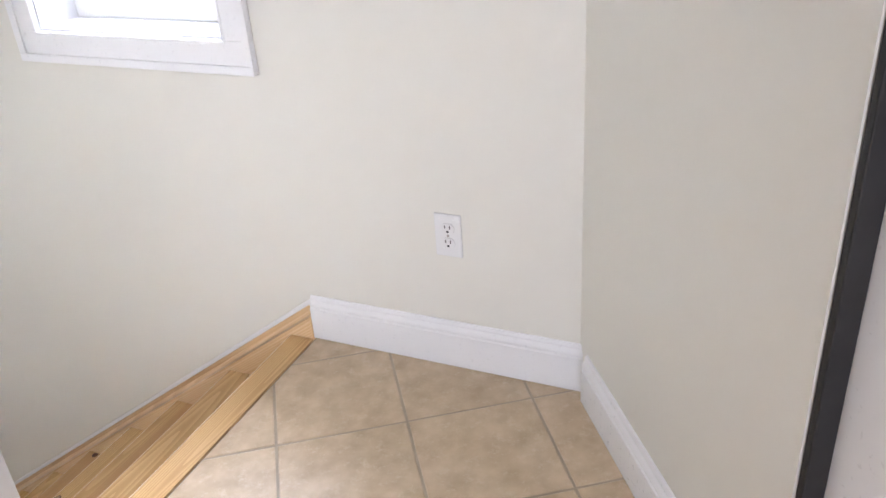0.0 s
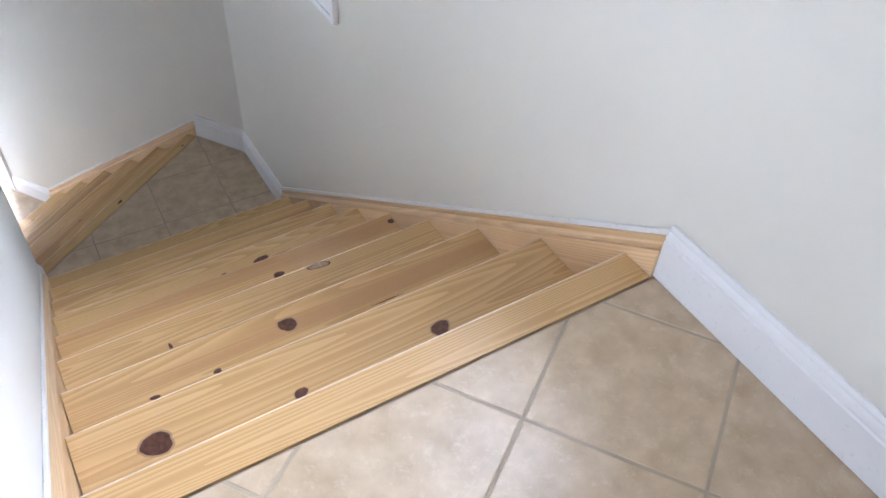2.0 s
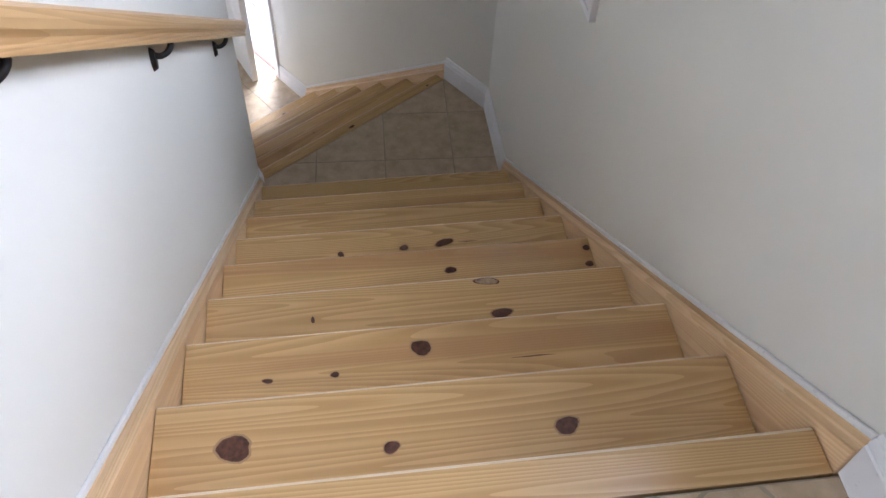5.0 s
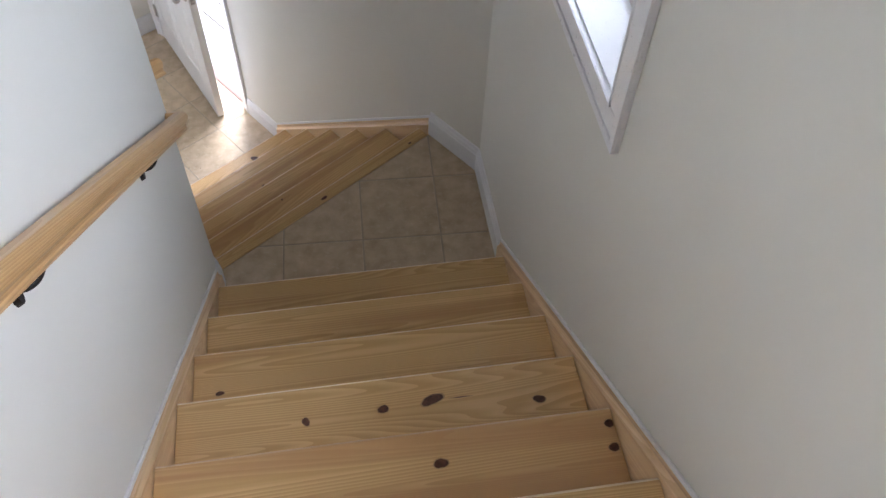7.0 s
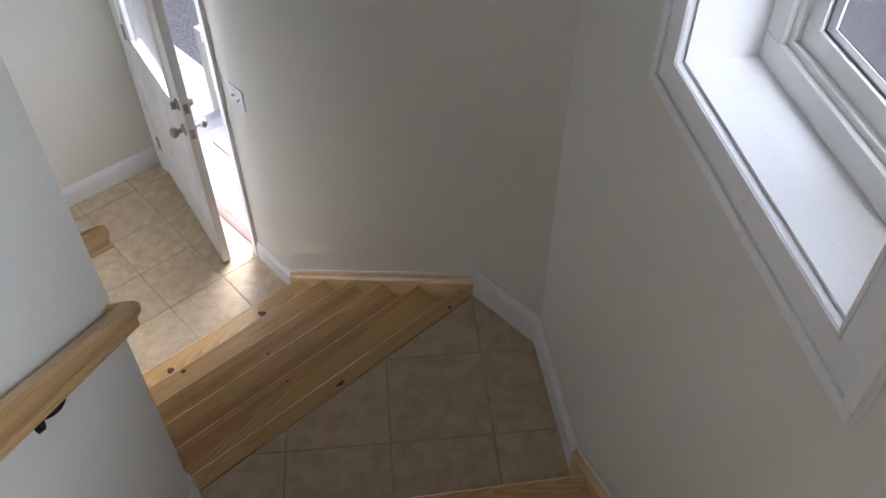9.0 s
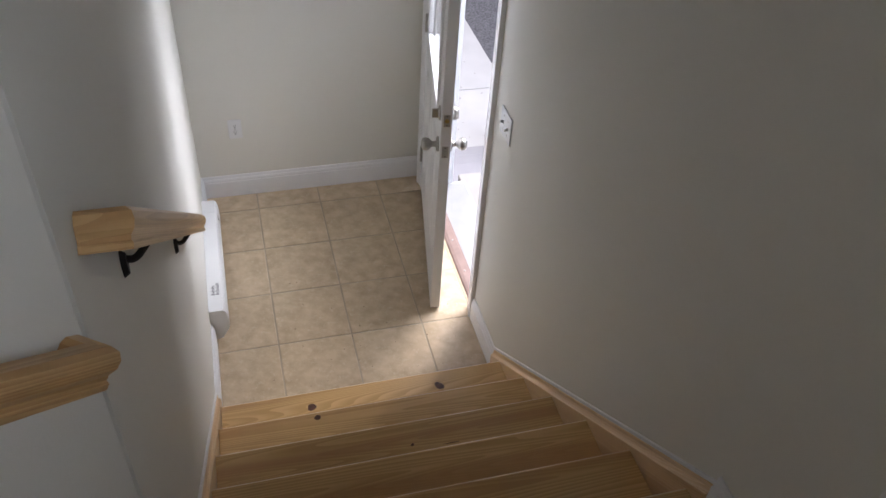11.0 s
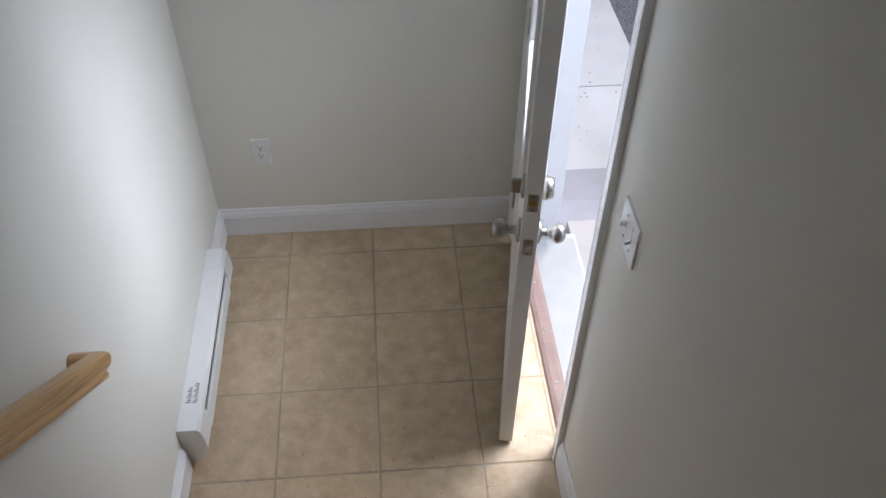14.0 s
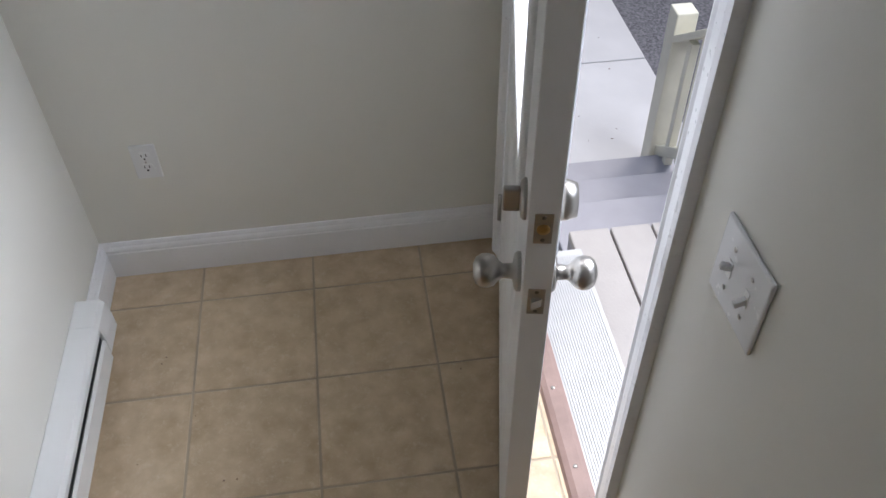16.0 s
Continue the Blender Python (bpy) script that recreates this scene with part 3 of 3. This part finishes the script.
def frame_ring(parent, name, x0, x1, ya, yb, za, zb, f, mat):
    boxes(name, [((x0, ya, za), (x1, yb, za + f)), ((x0, ya, zb - f), (x1, yb, zb)), ((x0, ya, za + f), (x1, ya + f, zb - f)), ((x0, yb - f, za + f), (x1, yb, zb - f))], mat, I4, parent, 0.002)


window("window_1", WY0, WY1, WZ0, WZ1)
window("window_2", VY0, VY1, VZ0, VZ1)


# ---- outlets and switch ----
def outlet(m):
    """Duplex outlet with its plate; local x across, z up, y out of the wall."""
    o = empty("wall_outlet", m)
    tagged(o, "white duplex power outlet with a screwed wall plate", "outlet", "wall outlets")
    boxes("plate", [((-0.035, 0.0003, -0.0575), (0.035, 0.006, 0.0575))], PLASTIC, I4, o, 0.0025)
    for z in (0.0195, -0.0195):
        bm = bmesh.new()
        out = []
        for i in range(24):
            a = 6.28318 * i / 24
            out.append((0.0172 * math.cos(a), 0.0055, z + max(-0.0137, min(0.0137, 0.0172 * math.sin(a)))))
        put_prism(bm, out, (0, 0.0028, 0))
        finish("socket", bm, PLASTIC, I4, o)
        boxes("slot", [((-0.0075, 0.0078, z), (-0.0052, 0.0088, z + 0.009)), ((0.0052, 0.0078, z + 0.001), (0.0075, 0.0088, z + 0.009)), ((-0.0028, 0.0078, z - 0.010), (0.0028, 0.0088, z - 0.0045))], BLACK, I4, o)
    lathe("screw", [(0.0034, 0), (0.0034, 0.0015), (0.002, 0.002)], NICKEL, Matrix.Translation((0, 0.006, 0)) @ Matrix.Rotation(radians(-90), 4, "X"), o, 12)
    return o


first = outlet(axes(Vector((XW, -0.515, 0.384)), Vector((0, 1, 0)), Vector((-1, 0, 0))))
end_outlet = HALL @ axes(Vector((S_END, 0.993, -2.350)), Vector((0, 1, 0)), Vector((-1, 0, 0)))
copy_thing(first, end_outlet)


def switch(m):
    o = empty("light_switch", m)
    tagged(o, "white two-gang toggle switch plate beside the door", "light switch")
    boxes("plate", [((-0.058, 0.0003, -0.0575), (0.058, 0.0065, 0.0575))], PLASTIC, I4, o, 0.003)
    for x, up in ((-0.023, -1), (0.023, 1)):
        boxes("slot", [((x - 0.005, 0.006, -0.012), (x + 0.005, 0.0072, 0.012))], VINYL, I4, o)
        boxes("toggle", [((x - 0.0035, 0.005, -0.0045), (x + 0.0035, 0.021, 0.0045))], PLASTIC, Matrix.Translation((0, 0, 0)) @ Matrix.Rotation(radians(22 * up), 4, "X"), o, 0.0015)
        for z in (-0.03, 0.03):
            lathe("screw", [(0.0034, 0), (0.0034, 0.0012), (0.002, 0.0018)], NICKEL, Matrix.Translation((x, 0.0062, z)) @ Matrix.Rotation(radians(-90), 4, "X"), o, 12)
    return o


switch(HALL @ axes(Vector((1.912, 0, -1.597)), Vector((1, 0, 0)), Vector((0, 1, 0))))


# ---- baseboard heater ----
def heater():
    x0, x1, dep = 2.134, 2.936, 0.072
    h = tagged(empty("baseboard_heater", HALL @ Matrix.Translation((0, O_LEFT - 0.001, ZL))), "white enamel electric baseboard heater along the wall", "heater")
    top, low = 0.198, 0.030
    body = [(0, low), (0, top), (-dep + 0.010, top), (-dep, top - 0.012), (-dep, top - 0.030), (-dep + 0.028, top - 0.038), (-dep + 0.028, low)]
    prism("casing", [(x0 + 0.008, y, z) for y, z in body], (x1 - x0 - 0.016, 0, 0), ENAMEL, I4, h, 0.0015)
    boxes("slot", [((x0 + 0.1, -dep + 0.004, top - 0.052), (x1 - 0.1, -dep + 0.030, top - 0.0385))], BLACK, I4, h)
    prism("front_panel", [(x0 + 0.1, y, z) for y, z in ((-dep, top - 0.050), (-dep - 0.006, top - 0.060), (-dep - 0.006, low + 0.04), (-dep + 0.01, low + 0.022), (-dep + 0.016, low + 0.022), (-dep, low + 0.05), (-dep + 0.004, top - 0.054))],
          (x1 - x0 - 0.2, 0, 0), ENAMEL, I4, h, 0.001)
    endcap = [(0.0, low - 0.005), (0.0, top + 0.001), (-dep + 0.010, top + 0.001), (-dep - 0.001, top - 0.012), (-dep - 0.008, top - 0.058), (-dep - 0.008, low + 0.062), (-dep + 0.002, low + 0.040), (-dep + 0.030, low - 0.005)]
    for a, b in ((x0, 0.098), (x1, -0.098)):
        prism("end_cap", [(a, y, z) for y, z in endcap], (b, 0, 0), ENAMEL, I4, h, 0.0015)
    for xf in (x0 + 0.02, x1 - 0.05):
        boxes("foot", [((xf, -0.03, 0), (xf + 0.03, -0.005, low))], ENAMEL, I4, h)
    rows = []
    for col, n in ((0.0, 11), (0.020, 9)):
        for i in range(n):
            rows.append(((x0 + 0.105 + i * 0.0072, -0.052 + col * 1.0, top), (x0 + 0.1085 + i * 0.0072, -0.036 + col - 0.003 * (i % 3), top + 0.0006)))
    boxes("warning_label", rows, PRINT, I4, h)


heater()


# ---- house door ----
def knob(parent, m):
    lathe("knob", [(0.032, 0.0), (0.032, 0.006), (0.028, 0.010), (0.013, 0.013), (0.0115, 0.028), (0.016, 0.034), (0.0245, 0.042), (0.0275, 0.052), (0.0265, 0.062), (0.021, 0.070), (0.010, 0.0745)], NICKEL, m, parent, 36)


def house_door():
    hs, ho = 3.092, 0.010
    ang = math.atan2(0.180, 0.955)
    m = HALL @ Matrix.Translation((hs, ho, ZL + 0.014)) @ Matrix.Rotation(math.pi - ang, 4, "Z")
    W, H, T = 0.966, 2.03, 0.044
    # local x from hinge to lock, local y from the room face outwards
    d = tagged(empty("house_door", m), "white panelled house door with a glazed upper half, standing ajar", "door")
    a, b, za, zb = 0.155, W - 0.155, 1.02, 1.90
    boxes("leaf", [((0, 0, 0), (a, T, H)), ((b, 0, 0), (W, T, H)), ((a, 0, 0), (b, T, za)), ((a, 0, zb), (b, T, H))], DOORPAINT, I4, d, 0.0015)
    for y0, y1 in ((-0.010, 0.012), (T - 0.012, T + 0.010)):
        boxes("glazing_frame", [((a - 0.03, y0, za - 0.03), (b + 0.03, y1, za + 0.012)), ((a - 0.03, y0, zb - 0.012), (b + 0.03, y1, zb + 0.03)),
                                ((a - 0.03, y0, za + 0.012), (a + 0.012, y1, zb - 0.012)), ((b - 0.012, y0, za + 0.012), (b + 0.03, y1, zb - 0.012))], DOORPAINT, I4, d, 0.006)
    pane = boxes("pane", [((a + 0.004, T / 2 - 0.004, za + 0.004), (b - 0.004, T / 2 + 0.004, zb - 0.004))], OBSCURE, I4, d)
    pane.visible_shadow = False
    bm = bmesh.new()
    cx, cz = (a + b) / 2, (za + zb) / 2
    for p, q in (((a, za), (cx, cz)), ((b, za), (cx, cz)), ((a, zb), (cx, cz)), ((b, zb), (cx, cz)), ((a + 0.08, za), (a + 0.08, zb)), ((b - 0.08, za), (b - 0.08, zb)),
                 ((a, za + 0.08), (b, za + 0.08)), ((a, zb - 0.08), (b, zb - 0.08))):
        e = Vector((q[0] - p[0], 0, q[1] - p[1]))
        n = Vector((-e.z, 0, e.x)).normalized() * 0.003
        pa = Vector((p[0], T / 2 - 0.0055, p[1]))
        put_prism(bm, [pa + n, pa + n + e, pa - n + e, pa - n], (0, 0.0012, 0))
    finish("caming", bm, NICKEL, I4, d)
    for xa, xb in ((0.15, W / 2 - 0.06), (W / 2 + 0.06, W - 0.15)):
        for y, s in ((0.0, -1), (T, 1)):
            bm = bmesh.new()
            z0, z1 = 0.24, 0.86
            steps = ((0.0, 0.0), (0.010, 0.006), (0.024, 0.0015), (0.050, 0.0045))
            rings = [[bm.verts.new((x, y + s * h, z)) for x, z in ((xa + i, z0 + i), (xb - i, z0 + i), (xb - i, z1 - i), (xa + i, z1 - i))] for i, h in steps]
            for u, v in zip(rings, rings[1:]):
                for i in range(4):
                    bm.faces.new((u[i], u[(i + 1) % 4], v[(i + 1) % 4], v[i]))
            bm.faces.new(rings[-1])
            finish("raised_panel", bm, DOORPAINT, I4, d)
    zk, zd, xk = 0.907, 1.058, W - 0.062
    knob(d, Matrix.Translation((xk, 0, zk)) @ Matrix.Rotation(radians(90), 4, "X"))
    knob(d, Matrix.Translation((xk, T, zk)) @ Matrix.Rotation(radians(-90), 4, "X"))
    lathe("deadbolt_rose", [(0.031, 0), (0.031, 0.004), (0.027, 0.008), (0.012, 0.010)], NICKEL, Matrix.Translation((xk, 0, zd)) @ Matrix.Rotation(radians(90), 4, "X"), d)
    boxes("thumb_turn", [((xk - 0.006, -0.034, zd - 0.021), (xk + 0.006, -0.009, zd + 0.021))], NICKEL, I4, d, 0.003)
    lathe("deadbolt_cylinder", [(0.031, 0), (0.030, 0.014), (0.025, 0.028), (0.013, 0.0285), (0.013, 0.026)], NICKEL, Matrix.Translation((xk, T, zd)) @ Matrix.Rotation(radians(-90), 4, "X"), d)
    for z, mat in ((zk, NICKEL), (zd, NICKEL)):
        boxes("edge_plate", [((W - 0.0005, T / 2 - 0.013, z - 0.028), (W + 0.0012, T / 2 + 0.013, z + 0.028))], mat, I4, d, 0.0008)
        for zz in (z - 0.021, z + 0.021):
            lathe("screw", [(0.0036, 0), (0.003, 0.0008)], PRINT, Matrix.Translation((W + 0.001, T / 2, zz)) @ Matrix.Rotation(radians(90), 4, "Y"), d, 12)
    prism("latch_bolt", [(W, T / 2 - 0.008, zk - 0.008), (W + 0.011, T / 2 - 0.008, zk - 0.008), (W + 0.003, T / 2 + 0.008, zk - 0.008), (W, T / 2 + 0.008, zk - 0.008)], (0, 0, 0.016), NICKEL, I4, d)
    lathe("bolt_end", [(0.0095, 0), (0.0095, 0.002), (0.004, 0.0022)], BRASS, Matrix.Translation((W + 0.001, T / 2, zd)) @ Matrix.Rotation(radians(90), 4, "Y"), d, 20)
    for z in (0.22, 1.0, 1.80):
        bm = bmesh.new()
        put_box(bm, (-0.004, -0.001, z - 0.045), (0.030, 0.0012, z + 0.045))
        finish("hinge_leaf", bm, NICKEL, I4, d)
        lathe("hinge_knuckle", [(0.0065, -0.047), (0.0065, 0.047)], NICKEL, Matrix.Translation((-0.005, -0.006, z)), d, 14)
    boxes("door_sweep", [((0.004, 0.004, -0.006), (W - 0.004, T - 0.004, 0.0))], RUBBER, I4, d)


house_door()


def door_frame():
    f = structure(empty("door_frame", HALL), "white painted door frame with moulded casing and threshold", "door frame")
    z0 = ZL
    boxes("jamb", [((DS0 - 0.001, -WT - 0.02, z0), (DS0 + 0.014, -0.0005, DZ1)), ((DS1 - 0.002, -WT - 0.02, z0), (DS1 + 0.002, -0.0005, DZ1)), ((DS0 + 0.014, -WT - 0.02, DZ1 - 0.02), (DS1 - 0.002, -0.0005, DZ1))], WHITE, I4, f, 0.001)
    boxes("stop", [((DS0 + 0.014, -0.075, z0), (DS0 + 0.024, -0.048, DZ1 - 0.02)), ((DS1 - 0.014, -0.10, z0), (DS1 - 0.002, -0.055, DZ1 - 0.02))], WHITE, I4, f, 0.001)
    sec = [(0.006, 0.0005), (0.006, 0.010), (0.012, 0.012), (0.018, 0.010), (0.045, 0.015), (0.052, 0.019), (0.066, 0.019), (0.068, 0.0005)]
    prism("casing", [(DS0 + 0.006 - t, o, z0 + 0.001) for t, o in sec], (0, 0, 2.09), WHITE, I4, f)
    prism("casing", [(DS1 - 0.006 + t, o, z0 + 0.001) for t, o in sec], (0, 0, 2.09), WHITE, I4, f)
    prism("casing", [(DS0 - 0.06, o, DZ1 - 0.012 + t) for t, o in sec], (DS1 - DS0 + 0.12, 0, 0), WHITE, I4, f)
    prism("threshold", [(DS0 + 0.014, o, z0 + h) for o, h in ((-0.012, 0.0005), (-0.018, 0.010), (-0.032, 0.016), (-0.060, 0.018), (-0.075, 0.012), (-0.075, -0.02), (-0.012, -0.02))], (DS1 - DS0 - 0.016, 0, 0), SILLWOOD, I4, f)
    for s in (2.16, 2.36, 2.60, 2.84):
        lathe("screw", [(0.006, 0), (0.005, 0.0015)], NICKEL, Matrix.Translation((s, -0.045, z0 + 0.0168)), f, 14)
    bm = bmesh.new()
    put_box(bm, (DS0 - 0.02, -0.262, z0 - 0.03), (DS1 + 0.02, -0.0755, z0 - 0.004))
    for i in range(22):
        o = -0.085 - i * 0.0078
        put_box(bm, (DS0 + 0.014, o - 0.004, z0 - 0.0045), (DS1 - 0.004, o, z0 - 0.0015))
    finish("ribbed_sill", bm, ALU, I4, f)


door_frame()


# ---- doorway from the room onto the landing ----
def landing_doorway():
    f = structure(empty("door_frame_1", HALL), "white painted doorway frame with black rubber seals", "door frame")
    boxes("jamb", [((PS1 - 0.016, OD0 - 0.004, 0), (PS1, OD1 + 0.004, 2.06)), ((PS0, 2.828, 0), (PS0 + 0.016, 2.994, 2.06)), ((PS0 + 0.016, OD0 - 0.004, 2.044), (PS1 - 0.016, OD1 + 0.004, 2.06))], WHITE, I4, f, 0.001)
    boxes("stop", [((PS1 - 0.028, OD0 + 0.04, 0), (PS1 - 0.016, OD0 + 0.075, 2.04))], WHITE, I4, f, 0.001)
    boxes("seal", [((PS1 - 0.026, OD0 + 0.075, 0), (PS1 - 0.016, OD0 + 0.090, 2.04)), ((PS0 + 0.017, 2.828, 0), (S_BACK - 0.003, 2.842, 2.04))], RUBBER, I4, f, 0.002)
    sec = [(0.004, 0.0005), (0.004, 0.010), (0.012, 0.012), (0.018, 0.010), (0.045, 0.015), (0.052, 0.019), (0.066, 0.019), (0.068, 0.0005)]
    prism("casing", [(PS1 - 0.004 + t, OD0 - o, 0.001) for t, o in sec], (0, 0, 2.09), WHITE, I4, f)


landing_doorway()

# ---- outdoors ----
ZG = ZL - 0.625
ground = boxes("ground", [((-60, -60, ZG - 0.3), (60, 60, ZG - 0.02))], ASPHALT, HALL)
structure(ground, "dark grey asphalt lot", "ground")
pv = boxes("pavement", [((3.4, -1.22, ZG - 0.2), (3.9, 0.0 - WT, ZG - 0.0025))], CONCRETE, HALL)
structure(pv, "pale concrete walk beside the house", "pavement")
for i in range(6):
    boxes("slab", [((3.5 + 1.62 * i + 0.004, -1.22, ZG - 0.19), (3.5 + 1.62 * (i + 1) - 0.004, -WT - 0.004, ZG))], CONCRETE, I4, pv, 0.006)


def porch():
    p = tagged(empty("porch_deck", HALL), "small grey painted wooden porch with steps down to the walk", "porch")
    zd = ZL - 0.075
    for i in range(7):
        o1 = -0.268 - i * 0.145
        if i == 0:
            o1 = -0.268
        boxes("deck_board", [((1.7, o1 - 0.138, zd - 0.028), (3.28, o1, zd))], DECK, I4, p, 0.005)
    for x in (1.72, 3.20):
        boxes("joist", [((x, -1.26, ZG), (x + 0.055, -0.27, zd - 0.03))], STEP, I4, p)
    for k in range(1, 4):
        x0 = 3.28 + 0.28 * (k - 1)
        z = zd - 0.137 * k
        boxes("step", [((x0 - 0.02, -1.0, z - 0.035), (x0 + 0.285, -0.27, z))], STEP, I4, p, 0.006)
        boxes("step_riser", [((x0 - 0.022, -1.0, z), (x0 - 0.004, -0.27, z + 0.105))], STEP, I4, p)
    boxes("step_riser", [((4.10, -1.0, ZG), (4.12, -0.27, zd - 0.137 * 3 - 0.035))], STEP, I4, p)


porch()


def railing():
    r = tagged(empty("porch_railing", HALL), "weathered cream wooden railing with square balusters beside the steps", "railing")
    oc, z0 = -0.95, ZG
    prism("post", [(4.155, oc - 0.045, z0), (4.245, oc - 0.045, z0), (4.245, oc + 0.045, z0), (4.155, oc + 0.045, z0)], (0, 0, 0.82), RAILPAINT, I4, r, 0.006)
    boxes("post", [((3.20, oc - 0.045, z0), (3.29, oc + 0.045, ZL + 0.84))], RAILPAINT, I4, r, 0.006)
    xa, xb = 3.29, 4.16
    top = lambda x: ZL + 0.70 + (x - xa) / (xb - xa) * (z0 + 0.71 - ZL - 0.70)
    for lift, half, th in ((0.0, 0.045, 0.035), (-0.56, 0.02, 0.06)):
        prism("rail", [(xa, oc - half, top(xa) + lift), (xb + 0.02, oc - half, top(xb) + lift), (xb + 0.02, oc - half, top(xb) + lift - th), (xa, oc - half, top(xa) + lift - th)], (0, 2 * half, 0), RAILPAINT, I4, r, 0.004)
    for i in range(7):
        x = 3.38 + i * 0.112
        boxes("baluster", [((x - 0.018, oc - 0.018, top(x) - 0.64), (x + 0.018, oc + 0.018, top(x) - 0.033))], RAILPAINT, I4, r, 0.003)


railing()

# ---- grit on the hall floor ----
grit = bmesh.new()
rng = random.Random(5)
for i in range(46):
    s, o = rng.uniform(1.72, 2.9), rng.uniform(0.06, 1.05)
    if i % 3:
        s, o = rng.gauss(1.95, 0.14), rng.gauss(0.5, 0.2)
    w, t = rng.uniform(0.0012, 0.0035), rng.uniform(0, 3.1)
    ca, sa = math.cos(t) * w, math.sin(t) * w
    put_prism(grit, [(s + ca, o + sa, ZL), (s - sa * 0.6, o + ca * 0.6, ZL), (s - ca, o - sa, ZL), (s + sa * 0.7, o - ca * 0.7, ZL)], (0, 0, 0.0018))
tagged(finish("floor_grit", grit, KNOT, HALL), "scattered dark crumbs of grit on the tiled hall floor", "dirt", kind="stuff")

# ---- leaf crumbs on the walk ----
crumbs = bmesh.new()
for i in range(60):
    s, o = rng.uniform(3.5, 7.5), rng.uniform(-1.1, -0.3)
    w, t = rng.uniform(0.003, 0.009), rng.uniform(0, 3.1)
    ca, sa = math.cos(t) * w, math.sin(t) * w
    put_prism(crumbs, [(s + ca, o + sa, ZG), (s - sa * 0.4, o + ca * 0.4, ZG), (s - ca, o - sa, ZG), (s + sa * 0.5, o - ca * 0.5, ZG)], (0, 0, 0.002))
tagged(finish("leaf_crumbs", crumbs, KNOT, HALL), "scattered brown leaf crumbs on the concrete walk", "litter", kind="stuff")

# ---- tiles, last ----
edge = hall_xy(S_NOSE - 0.068, 0)
edge_in = hall_xy(S_NOSE - 0.068, O_LEFT)
tiled("floor_middle_landing", [(-0.02, 2.012), (XW, 2.012), (XW, YC), edge, edge_in, (-0.02, 2.192)], ZM, (0.235, 2.345), -0.045, 0.333, "beige ceramic tile floor of the middle landing", 0.1)
lower = [hall_xy(1.58, 0), hall_xy(S_END, 0), hall_xy(S_END, O_LEFT), hall_xy(1.58, O_LEFT)]
tiled("floor_lower_hall", lower, ZL, hall_xy(2.401, 0.586), math.atan2(D.y, D.x), 0.337, "beige ceramic tile floor of the entrance hall", 0.15)
sill = [hall_xy(DS0 + 0.014, -0.035), hall_xy(DS1, -0.035), hall_xy(DS1, -0.0), hall_xy(DS0 + 0.014, -0.0)]
tiled("floor_door_recess", sill, ZL, hall_xy(2.401, 0.586), math.atan2(D.y, D.x), 0.337, "ceramic tile strip in the door opening", 0.1)
o_corner = S_BACK * D.x / -N.x
upper = [(-0.02, -0.087), hall_xy(-1.93, 2.72), hall_xy(S_BACK, 2.72), hall_xy(S_BACK, o_corner), (XW, -0.087)]
tiled("floor_upper_landing", upper, 0.0, hall_xy(-2.128, 2.003), math.atan2(D.y, D.x), 0.314, "beige ceramic tile floor of the upper landing laid diagonally", 0.1)
